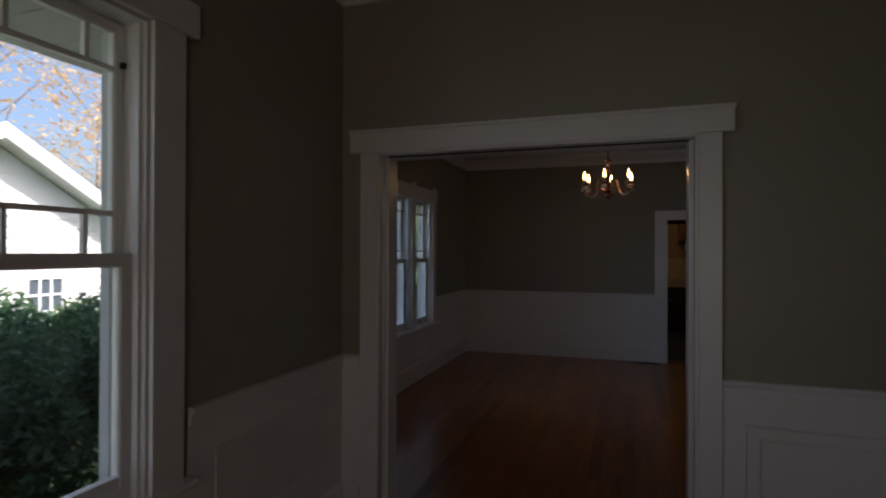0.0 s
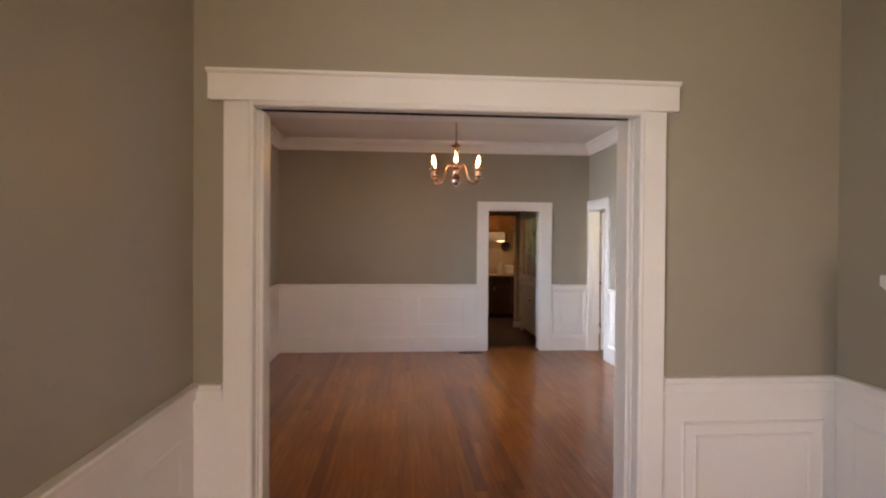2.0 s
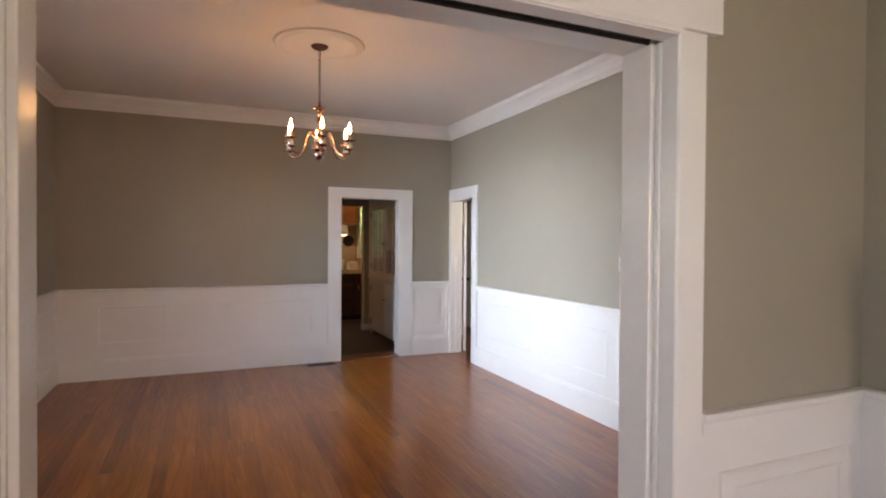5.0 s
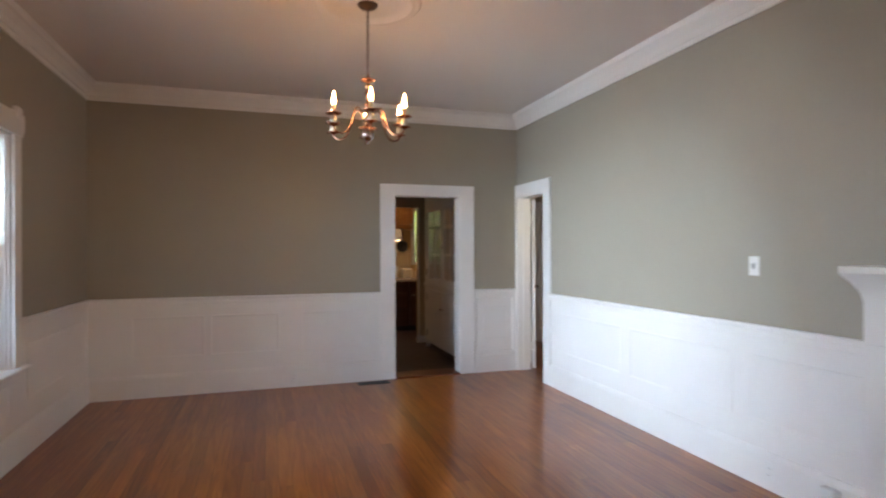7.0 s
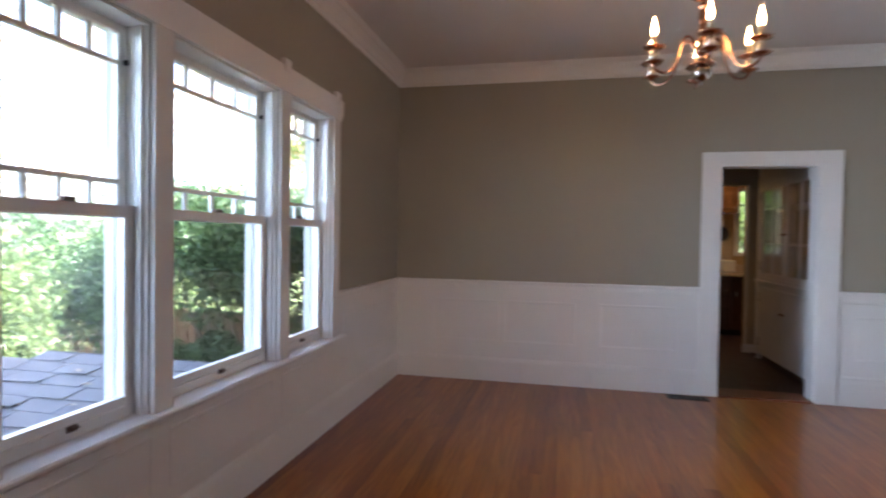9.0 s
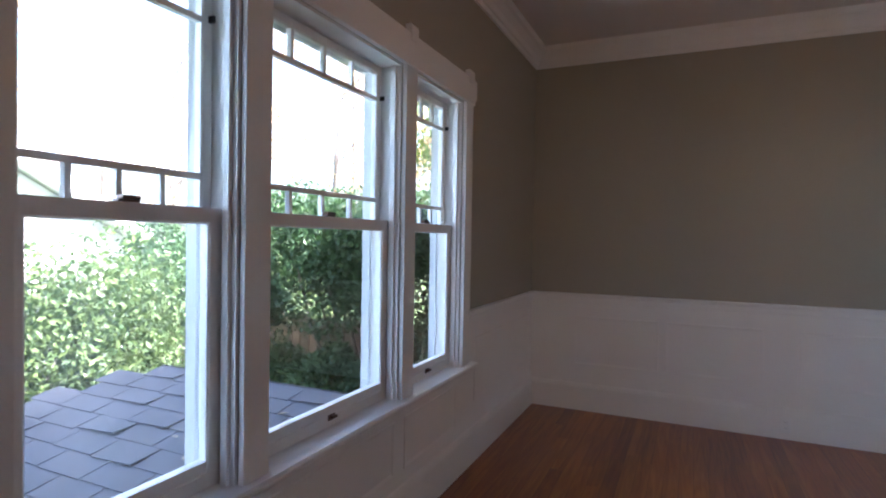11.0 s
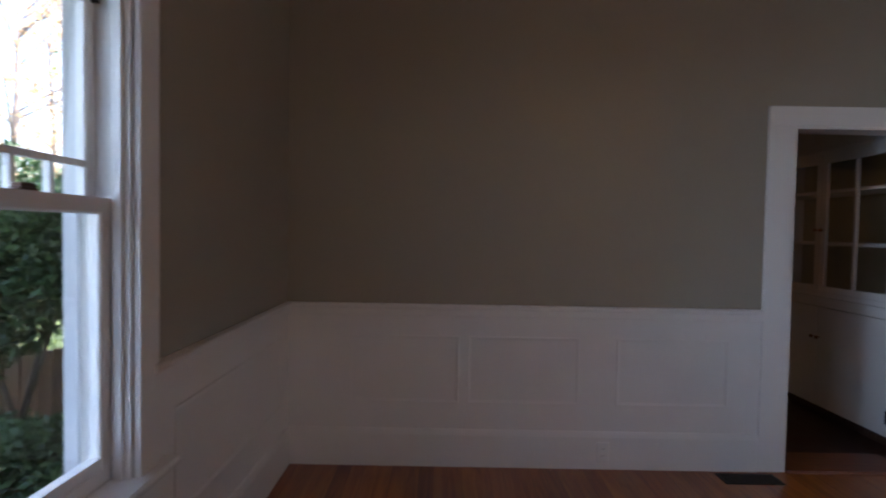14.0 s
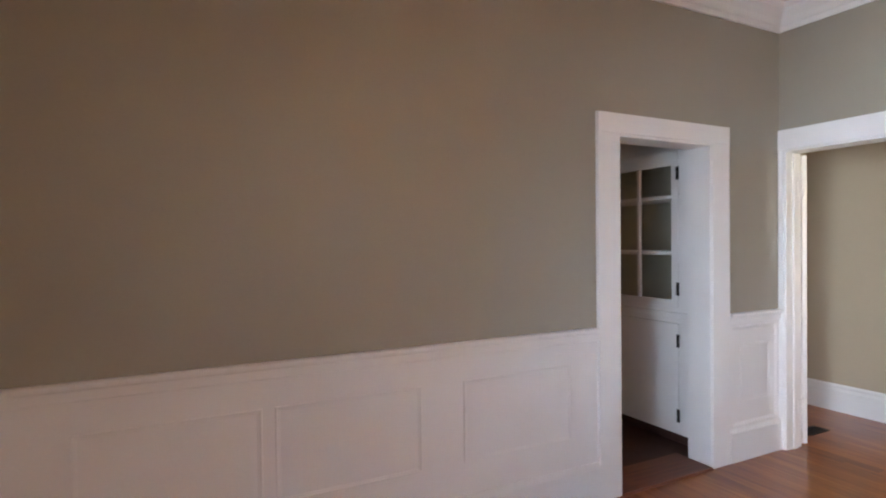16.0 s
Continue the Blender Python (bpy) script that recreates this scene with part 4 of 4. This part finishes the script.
for p, q in ((9.32, 10.735),):
    mid = (p + q) / 2
    for d0, d1, hinge in ((p, mid - 0.002, p), (mid + 0.002, q, q)):
        bm = bmesh.new()
        us_ = [d0, d0 + 0.055, (d0 + d1) / 2 - 0.011, (d0 + d1) / 2 + 0.011, d1 - 0.055, d1]
        slab(bm, us_, [0.972, 1.02, 1.96, 2.058], holed([(us_[1], us_[2], 1.02, 1.96), (us_[3], us_[4], 1.02, 1.96)]), -0.018, 0.004, CF)
        leaf = part("glazed_door", bm, WHITE, cab)
        bm = bmesh.new()
        box(bm, (d0 + 0.05, -0.009, 1.015), (d1 - 0.05, -0.006, 1.965), CF)
        g = part("pane", bm, GLASS, leaf)
        g.visible_shadow = False
        bm = bmesh.new()
        box(bm, (d0 + 0.002, -0.016, 0.124), (d1 - 0.002, 0.004, 0.856), CF)
        low_leaf = part("cupboard_door", bm, WHITE, cab, bevel=0.003)
        s = 1 if hinge == p else -1
        for zz, owner in ((1.90, leaf), (1.10, leaf), (0.74, low_leaf), (0.22, low_leaf)):
            bm = bmesh.new()
            box(bm, (hinge - 0.010 * s, 0.004, zz - 0.045), (hinge + 0.012 * s, 0.010, zz + 0.045), CF)
            part("hinge", bm, IRON, owner, "black iron hinge")
        for zz, owner in ((1.45, leaf), (0.62, low_leaf)):
            bm = bmesh.new()
            uu = d1 - 0.028 if hinge == p else d0 + 0.028
            lathe(bm, [(0.006, 0.003), (0.006, 0.016), (0.014, 0.022), (0.014, 0.030), (0.004, 0.034)], m=CF @ Matrix.Translation((uu, 0.0, zz)) @ Matrix.Rotation(radians(-90), 4, "X"), seg=12)
            part("knob", bm, BRASS, owner, "small brass knob")

# base cabinets, worktop, wall cabinets and hood on the kitchen's north side
for i, (x0, x1) in enumerate(((0.75, 1.15), (1.16, 1.56), (1.57, 1.97), (1.98, 2.37))):
    unit = thing("base_cabinet", (x0, 12.7, 0), "dark cherry kitchen base cabinet", "kitchen cabinet", "kitchen base units")
    board("body", (x0, 12.42, 0.09), (x1, 12.98, 0.87), CABWOOD, unit)
    board("toe_kick", (x0, 12.48, 0.0), (x1, 12.98, 0.09), DARK, unit)
    d = board("door", (x0 + 0.012, 12.400, 0.11), (x1 - 0.012, 12.42, 0.66), CABWOOD, unit)
    board("drawer_front", (x0 + 0.012, 12.400, 0.68), (x1 - 0.012, 12.42, 0.86), CABWOOD, unit)
    board("handle", (x0 + 0.05, 12.385, 0.58), (x0 + 0.062, 12.400, 0.64), STEEL, d, label="steel handle")
top = thing("worktop", (1.56, 12.7, 0.87), "pale polished stone kitchen worktop", "worktop")
board("slab", (0.73, 12.37, 0.87), (2.37, 12.98, 0.91), STONE, top, bevel=0.006)
board("upstand", (0.73, 12.96, 0.91), (2.37, 12.995, 1.02), STONE, top)
for x0, x1 in ((0.98, 1.345), (1.355, 1.70)):
    unit = thing("wall_cabinet", (x0, 12.85, 1.80), "honey wood kitchen wall cabinet", "kitchen cabinet", "kitchen wall units")
    board("body", (x0, 12.68, 1.80), (x1, 12.99, 2.55), UPWOOD, unit)
    leaf = part("door", boxes(((x0 + 0.01, 12.66, 1.81), (x1 - 0.01, 12.68, 2.54))), UPWOOD, unit, bevel=0.004)
    bm = bmesh.new()
    ring(bm, x0 + 0.05, x1 - 0.05, 1.86, 2.49, [(0, 0.0), (0.006, 0.008), (0.016, 0.008), (0.020, 0.0)], wall_frame(0, 12.66, 1, 0, 0, -1))
    part("door_moulding", bm, UPWOOD, leaf)
    board("handle", (x1 - 0.05, 12.645, 1.84), (x1 - 0.038, 12.66, 1.90), STEEL, leaf, label="steel handle")
hood = thing("range_hood", (1.33, 12.8, 1.6), "white metal range hood under the wall cabinet", "range hood")
bm = bmesh.new()
prism(bm, [(0.0, 1.60), (0.46, 1.60), (0.46, 1.66), (0.36, 1.797), (0.0, 1.797)], 1.10, 1.46, KN)
part("canopy", bm, OUTWHITE, hood)
board("light_lens", (1.34, 12.60, 1.592), (1.44, 12.70, 1.60), material("warm_hood_lens", (0.9, 0.8, 0.6), 0.4, emit=(1.0, 0.68, 0.34), strength=1.5), hood, label="glowing warm lamp lens")
pan = thing("frying_pan", (1.56, 12.95, 1.5), "dark metal pan hung on the kitchen wall", "pan")
bm = bmesh.new()
lathe(bm, [(0.02, 0.0), (0.085, 0.002), (0.105, 0.035), (0.109, 0.035), (0.090, -0.004), (0.02, -0.006)], m=Matrix.Translation((1.56, 12.985, 1.49)) @ Matrix.Rotation(radians(90), 4, "X"), seg=24)
part("bowl", bm, IRON, pan)
board("handle", (1.55, 12.955, 1.59), (1.57, 12.975, 1.75), IRON, pan)
splash = thing("backsplash", (1.5, 12.99, 1.02), "cream tiled kitchen backsplash", "backsplash", kind="structure")
for i in range(9):
    for k in range(4):
        x = 0.75 + i * 0.107
        board("tile", (x + 0.002, 12.990, 1.022 + k * 0.107), (x + 0.105, 12.997, 1.127 + k * 0.107), TILE, splash, bevel=0)
toaster = thing("toaster", (1.58, 12.72, 0.91), "white toaster on the worktop", "toaster")
board("shell", (1.49, 12.62, 0.918), (1.67, 12.84, 1.09), PLASTIC, toaster, bevel=0.022)
board("slot", (1.52, 12.66, 1.0885), (1.545, 12.80, 1.0915), DARK, toaster, bevel=0)
board("slot", (1.60, 12.66, 1.0885), (1.625, 12.80, 1.0915), DARK, toaster, bevel=0)
for x in (1.51, 1.65):
    board("foot", (x - 0.012, 12.66, 0.91), (x + 0.012, 12.80, 0.92), DARK, toaster, bevel=0)
bm = bmesh.new()
lathe(bm, [(0.05, 0), (0.06, 0.10), (0.065, 0.20), (0.05, 0.22)], (1.40, 12.86, 0.91), 18)
tagged(mesh("canister", bm, PLASTIC), "white ceramic canister on the worktop", "canister")

# kitchen ceiling lamp, out of view, added to warm and brighten the kitchen
lamp = thing("kitchen_fill_lamp", (0.9, 11.9, 2.9), "added unseen round ceiling lamp that warms the kitchen", "ceiling lamp")
bm = bmesh.new()
lathe(bm, [(0.02, -0.11), (0.09, -0.10), (0.14, -0.06), (0.15, -0.02), (0.15, -0.001)], (0.9, 11.9, CEIL_Z), 24)
part("glass_shade", bm, material("warm_lamp_glass", (0.9, 0.8, 0.6), 0.4, emit=(1.0, 0.66, 0.32), strength=2.6), lamp)

# ---------------------------------------------------------------- outdoors
tagged(mesh("ground", boxes(((-900, -900, -1.3), (900, 900, -0.9))), GRASS), "rough green lawn around the house", "ground", kind="structure")

# low porch roof under the dining windows
porch = thing("porch_roof", (-3.6, 6.9, 0.5), "low grey shingled porch roof outside the windows", "roof", kind="structure")
RIDGE_Y, RIDGE_Z, SLOPE, BACK = 6.98, 0.505, 0.22, 0.75


def west_end(d):
    """Where the roof's hipped west end lies, d metres down the slope."""
    return -4.42 - 0.62 * min(d, 0.7)


bm = bmesh.new()
spine = [(-2.645, 0.0), (west_end(0) + 0.02, 0.0)]
rim = [(-2.645, 2.3), (west_end(2.3) + 0.02, 2.3), (west_end(0.7) + 0.02, 0.7)]
top_ = [bm.verts.new((x, RIDGE_Y - d, RIDGE_Z - 0.012 - d * SLOPE)) for x, d in spine + rim[::-1]]
bm.faces.new(top_)
back_ = [bm.verts.new((x, RIDGE_Y + 0.7, RIDGE_Z - 0.012 - 0.7 * BACK)) for x in (-2.645, west_end(0.7) + 0.02)]
bm.faces.new((top_[0], back_[0], back_[1], top_[1]))
low_ = [bm.verts.new((v.co.x, v.co.y, -0.30)) for v in (top_[4], top_[3], top_[2], back_[1], back_[0])]
for p, q in ((top_[4], top_[3]), (top_[3], top_[2]), (back_[1], back_[0])):
    k_ = {top_[4]: 0, top_[3]: 1, top_[2]: 2, back_[1]: 3, back_[0]: 4}
    bm.faces.new((p, q, low_[k_[q]], low_[k_[p]]))
bm.faces.new((top_[2], top_[1], back_[1], low_[3], low_[2]))
part("deck", bm, SHINGLE, porch)
rng = random.Random(4)
row = 0
for sgn, reach, slope in ((1, 2.3, SLOPE), (-1, 0.6, BACK)):
    d = 0.0
    while d < reach - 0.05:
        x = west_end(d) - (0.15 if row % 2 else 0.0) - rng.uniform(0.0, 0.03)
        while x < -2.66:
            w_ = rng.uniform(0.285, 0.315)
            x1 = min(x + w_, -2.648)
            bm = bmesh.new()
            drop = rng.uniform(-0.006, 0.010)
            y0, y1 = RIDGE_Y - sgn * (d - 0.01), RIDGE_Y - sgn * (d + 0.155 + drop)
            z0, z1 = RIDGE_Z - (d - 0.01) * slope, RIDGE_Z + 0.004 - (d + 0.155) * slope
            lift, curl = rng.uniform(0, 0.004), (rng.uniform(0.006, 0.018) if rng.random() < 0.16 else 0.0)
            gap = rng.uniform(0.003, 0.008)
            quad = [(x + 0.002, y0, z0), (x1 - 0.002, y0, z0), (x1 - gap, y1, z1 + lift + curl), (x + gap, y1, z1 + lift)]
            lo = [bm.verts.new(p) for p in quad]
            hi = [bm.verts.new((p[0], p[1], p[2] + 0.005)) for p in quad]
            bm.faces.new(lo[::-1])
            bm.faces.new(hi)
            for i in range(4):
                bm.faces.new((lo[i], lo[(i + 1) % 4], hi[(i + 1) % 4], hi[i]))
            part("shingle", bm, SHINGLE, porch)
            x += w_
        d += 0.145
        row += 1
leaf_bits = random.Random(31)
for _ in range(14):
    # fallen leaves on the shingles
    x_, d_ = leaf_bits.uniform(-3.9, -2.8), leaf_bits.uniform(0.1, 1.6)
    fall = thing("fallen_leaf", (x_, RIDGE_Y - d_, RIDGE_Z - d_ * SLOPE + 0.014), "dry pale fallen leaf on the porch roof", "leaf", "fallen leaves")
    bm = bmesh.new()
    turn = Matrix.Translation(fall.location) @ Matrix.Rotation(leaf_bits.uniform(0, 6.28), 4, "Z")
    vs = [bm.verts.new(turn @ Vector(p)) for p in ((-0.035, 0, 0.004), (0, -0.016, 0.014), (0.038, 0, 0.010), (0.004, 0.018, 0.012), (0, 0, 0.004))]
    for p, q in ((0, 1), (1, 2), (2, 3), (3, 0)):
        bm.faces.new((vs[p], vs[q], vs[4]))
    part("leaf_blade", bm, DRYLEAF, fall)


def leaves(points, size, rng_):
    """Many small bent leaves in one mesh."""
    vs, fs = [], []
    for p in points:
        n = Vector((rng_.gauss(0, 1), rng_.gauss(0, 1), rng_.gauss(0.6, 1))).normalized()
        s_ = n.cross(Vector((rng_.gauss(0, 1), rng_.gauss(0, 1), rng_.gauss(0, 1)))).normalized()
        t_ = n.cross(s_)
        l_ = size * rng_.uniform(0.6, 1.3)
        i = len(vs)
        vs += [p - s_ * l_, p + t_ * l_ * 0.45 + n * l_ * 0.12, p + s_ * l_, p - t_ * l_ * 0.45 + n * l_ * 0.12]
        fs += [(i, i + 1, i + 2), (i, i + 2, i + 3)]
    return vs, fs


def leaf_mesh(name, points, size, mat, parent, rng_):
    vs, fs = leaves(points, size, rng_)
    data = bpy.data.meshes.new(name)
    data.from_pydata([tuple(v) for v in vs], [], fs)
    data.materials.append(mat)
    ob = new(name, data)
    ob.parent = parent
    ob.matrix_parent_inverse = Matrix.Translation(-parent.location)
    return tagged(ob, kind="stuff")


def shrub(x, y, z0, rx, ry, height, count, seed, label, mat=LEAF, size=0.036, low=0.35, squash=0.75):
    r_ = random.Random(seed)
    t = thing("shrub", (x, y, z0), label, "shrub", "garden shrubs")
    lumps = [(Vector((r_.uniform(-0.7, 0.7) * rx, r_.uniform(-0.7, 0.7) * ry, r_.uniform(low, 0.85) * height)), r_.uniform(0.28, 0.5)) for _ in range(16)]
    pts = []
    while len(pts) < count:
        c, s_ = r_.choice(lumps)
        v = Vector((r_.gauss(0, 1), r_.gauss(0, 1), r_.gauss(0, 1))).normalized() * (r_.random() ** 0.28) * s_
        pts.append(Vector((x, y, z0)) + c + Vector((v.x * rx, v.y * ry, v.z * height * squash)))
    leaf_mesh("foliage", pts, size, mat, t, r_)
    for k in range(7):
        bm = bmesh.new()
        c = lumps[k][0]
        foot = Vector((x + r_.uniform(-0.2, 0.2) * rx, y + r_.uniform(-0.2, 0.2) * ry, z0 - 0.02))
        tube(bm, [foot, foot.lerp(Vector((x, y, z0)) + c, 0.5) + Vector((r_.uniform(-0.1, 0.1), r_.uniform(-0.1, 0.1), 0)), Vector((x, y, z0)) + c], [0.03, 0.02, 0.008], 6)
        part("stem", bm, BARK, t)
    return t


def tree(x, y, z0, height, spread, count, mat, seed, label, leaf=0.09):
    r_ = random.Random(seed)
    t = thing("tree", (x, y, z0), label, "tree", "garden trees")
    bm = bmesh.new()
    base = Vector((x, y, z0 - 0.05))
    top_ = base + Vector((r_.uniform(-0.3, 0.3), r_.uniform(-0.3, 0.3), height * 0.8))
    pts = [base.lerp(top_, k / 6) + Vector((r_.uniform(-0.1, 0.1), r_.uniform(-0.1, 0.1), 0)) for k in range(7)]
    tube(bm, pts, [0.011 * height * (1 - 0.13 * k) for k in range(7)], 8)
    part("trunk", bm, BARK, t)
    tips = []
    for k in range(16):
        s_ = pts[2 + k % 4].lerp(pts[3 + k % 4], r_.random())
        a_ = r_.uniform(0, 6.28)
        e_ = s_ + Vector((math.cos(a_), math.sin(a_), r_.uniform(0.2, 0.9))) * spread * r_.uniform(0.5, 1.0)
        mid_ = s_.lerp(e_, 0.5) + Vector((0, 0, 0.15 * spread))
        bm = bmesh.new()
        tube(bm, [s_, mid_, e_], [0.002 * height, 0.0013 * height, 0.0005 * height], 6)
        part("limb", bm, BARK, t)
        for q in range(5):
            f_ = mid_.lerp(e_, r_.uniform(0.0, 1.1)) + Vector((r_.gauss(0, 1), r_.gauss(0, 1), r_.gauss(0, 0.8))) * spread * 0.16
            tips.append(f_)
    cloud = []
    for _ in range(count):
        c = r_.choice(tips)
        cloud.append(c + Vector((r_.gauss(0, 1), r_.gauss(0, 1), r_.gauss(0, 0.8))) * spread * 0.11)
    leaf_mesh("crown", cloud, leaf, mat, t, r_)
    return t


shrub(-4.6, 3.9, -0.9, 0.9, 0.9, 1.95, 20000, 1, "dense green leafy shrub by the window", MIDLEAF)
shrub(-6.3, 7.0, -0.9, 0.8, 1.6, 2.25, 22000, 2, "sunlit green shrub behind the porch roof", SUNLEAF)
shrub(-4.95, 10.0, -0.9, 1.15, 1.2, 2.9, 30000, 3, "tall dark green shrub with bare lower stems", low=0.60, squash=0.45)
shrub(-6.4, 9.3, -0.9, 1.0, 1.1, 2.5, 22000, 8, "dark green shrub with bare lower stems", low=0.55, squash=0.5)
shrub(-4.1, 9.3, -0.9, 0.8, 0.7, 1.15, 14000, 9, "low dark green shrub beside the porch roof")
shrub(-5.5, 9.7, -0.9, 0.9, 0.6, 0.85, 12000, 10, "low dark green undergrowth before the fence")
shrub(-3.5, 10.35, -0.9, 0.9, 0.45, 2.7, 18000, 23, "tall dark green shrub near the house corner")
shrub(-7.6, 11.7, -0.9, 1.6, 1.8, 2.8, 16000, 5, "tall green shrub at the garden edge", SUNLEAF)
shrub(-3.9, 2.6, -0.9, 0.8, 1.1, 1.9, 20000, 6, "dense green leafy shrub by the window", MIDLEAF)
shrub(-6.7, 4.6, -0.9, 1.0, 1.8, 2.05, 20000, 7, "sunlit green shrub beside the drive", SUNLEAF)
tree(-13, 14, -0.9, 8, 3.2, 2200, AUTUMN, 11, "thin tree with sparse orange autumn leaves")
tree(-11, 19, -0.9, 9, 3.4, 2200, AUTUMN, 12, "thin tree with sparse yellow autumn leaves")
tree(-8.8, 15.2, -0.9, 8.5, 3.0, 9000, AUTUMN, 18, "thin tree with sparse orange autumn leaves", 0.045)
tree(-20, 17, -0.9, 10, 4.0, 2200, AUTUMN, 13, "far tree with pinkish orange autumn leaves")
tree(-17, 11, -0.9, 10, 3.8, 2200, AUTUMN, 14, "tree behind the white house, orange leaves")
tree(-6.5, 16.5, -0.9, 6, 2.4, 6000, GREENLEAF, 15, "green leafy tree near the house corner")
shrub(0.5, 15.0, -0.9, 1.5, 0.9, 3.6, 14000, 21, "tall green shrub outside the kitchen window", GREENLEAF, 0.05)
shrub(2.6, 15.0, -0.9, 1.3, 0.9, 3.3, 12000, 22, "tall green shrub outside the kitchen window", GREENLEAF, 0.05)
tree(1.5, 19, -0.9, 6, 3.0, 7000, GREENLEAF, 16, "green leafy tree behind the kitchen")
tree(4.5, 18, -0.9, 6, 3.0, 6000, GREENLEAF, 17, "green leafy tree behind the kitchen")

# garden fence behind the shrubs
fence = thing("garden_fence", (-5.6, 10.9, -0.9), "weathered brown wooden board fence", "fence")
for i in range(38):
    x = -8.9 + i * 0.155
    board("fence_board", (x, 10.88, -0.9), (x + 0.143, 10.90, 0.22 + 0.02 * math.sin(i * 2.1)), FENCE, fence, bevel=0)
for z in (-0.6, -0.05):
    board("fence_rail", (-8.9, 10.90, z), (-3.02, 10.94, z + 0.09), FENCE, fence, bevel=0)

# neighbour's white house, gable end towards the windows
house = thing("neighbour_house", (-12, 6.7, -0.9), "white clapboard neighbour house with low gable roof", "house")
HX, PK, HW, EZ, PZ = -11.0, 7.41, 4.6, 0.95, 3.60
bm = bmesh.new()
prism(bm, [(-HW, -0.9), (HW, -0.9), (HW, EZ), (0, PZ), (-HW, EZ)], HX - 8, HX, wall_frame(0, PK, 1, 0, 0, 1))
part("wall", bm, SIDING, house)
for k in range(24):
    z = -0.8 + k * 0.2
    half = HW if z < EZ else HW * (PZ - z) / (PZ - EZ)
    if half > 0.2:
        bm = bmesh.new()
        prism(bm, [(HX, z), (HX + 0.022, z), (HX + 0.004, z + 0.2), (HX, z + 0.2)], PK - half + 0.05, PK + half - 0.05 - (0.2 * HW / (PZ - EZ) if z > EZ else 0), wall_frame(0, 0, 0, 1, 1, 0))
        part("clapboard", bm, SIDING, house)
for s in (-1, 1):
    bm = bmesh.new()
    prism(bm, [(0, PZ + 0.02), (0, PZ + 0.24), (s * (HW + 0.5), EZ - 0.26 + 0.22), (s * (HW + 0.5), EZ - 0.26)], HX - 8.3, HX + 0.45, wall_frame(0, PK, 1, 0, 0, 1))
    part("roof", bm, PALEROOF, house, "grey shingled gable slope")
    bm = bmesh.new()
    prism(bm, [(0, PZ - 0.02), (0, PZ + 0.26), (s * (HW + 0.52), EZ - 0.26 + 0.24), (s * (HW + 0.52), EZ - 0.30)], HX + 0.455, HX + 0.50, wall_frame(0, PK, 1, 0, 0, 1))
    part("rake_board", bm, SIDING, house)
for y0 in (8.10, 6.0):
    win = part("window", boxes(((HX + 0.02, y0, 0.36), (HX + 0.04, y0 + 0.68, 1.00))), WINDARK, house)
    bm = bmesh.new()
    ring(bm, y0 - 0.08, y0 + 0.76, 0.28, 1.08, [(0, 0.02), (0, 0.07), (0.09, 0.07), (0.09, 0.02)], wall_frame(HX, 0, 0, 1, 1, 0))
    for k in (1, 2):
        box(bm, (HX + 0.04, y0 + 0.68 * k / 3 - 0.025, 0.36), (HX + 0.065, y0 + 0.68 * k / 3 + 0.025, 1.00))
    box(bm, (HX + 0.04, y0, 0.66), (HX + 0.06, y0 + 0.68, 0.70))
    part("frame", bm, SIDING, win)

# ---------------------------------------------------------------- floor boards, last
PW = 0.08
rng = random.Random(9)


def next_joint(x):
    return -2.44 + PW * (math.floor((x + 2.44) / PW + 0.02) + 1)


def plank(bm, x0, x1, y0, y1, z):
    lo = [bm.verts.new((x, y, -0.014)) for x, y in ((x0, y0), (x1, y0), (x1, y1), (x0, y1))]
    hi = [bm.verts.new((x, y, z)) for x, y in ((x0, y0), (x1, y0), (x1, y1), (x0, y1))]
    bm.faces.new(hi)
    bm.faces.new(lo[::-1])
    for i in range(4):
        bm.faces.new((lo[i], lo[(i + 1) % 4], hi[(i + 1) % 4], hi[i]))


floor = thing("floor", (0, 6.4, 0), "glossy red-brown varnished strip wood floor", "floor", kind="structure")
x = -2.44
rest = bmesh.new()
while x < 2.0 - 0.002:
    x1 = min(next_joint(x), 2.0)
    y = 3.60
    while y < 8.99:
        y1 = min(8.99, y + rng.uniform(0.9, 2.9))
        if 8.99 - y1 < 0.4:
            y1 = 8.99
        bm = bmesh.new()
        plank(bm, x, x1, y, y1, 0.0)
        part("plank", bm, OAK, floor)
        y = y1
    x = x1
for xa, xb, ya, yb in ((-1.61, 1.22, -2.6, 3.60), (2.0, 3.22, 6.6, 12.5)):
    x = xa
    while x < xb - 0.002:
        x1 = min(next_joint(x), xb)
        y = ya
        while y < yb:
            y1 = min(yb, y + rng.uniform(0.9, 2.9))
            plank(rest, x, x1, y, y1, 0.0)
            y = y1
        x = x1
tagged(part("plank_rest", rest, OAK, floor), kind="stuff")
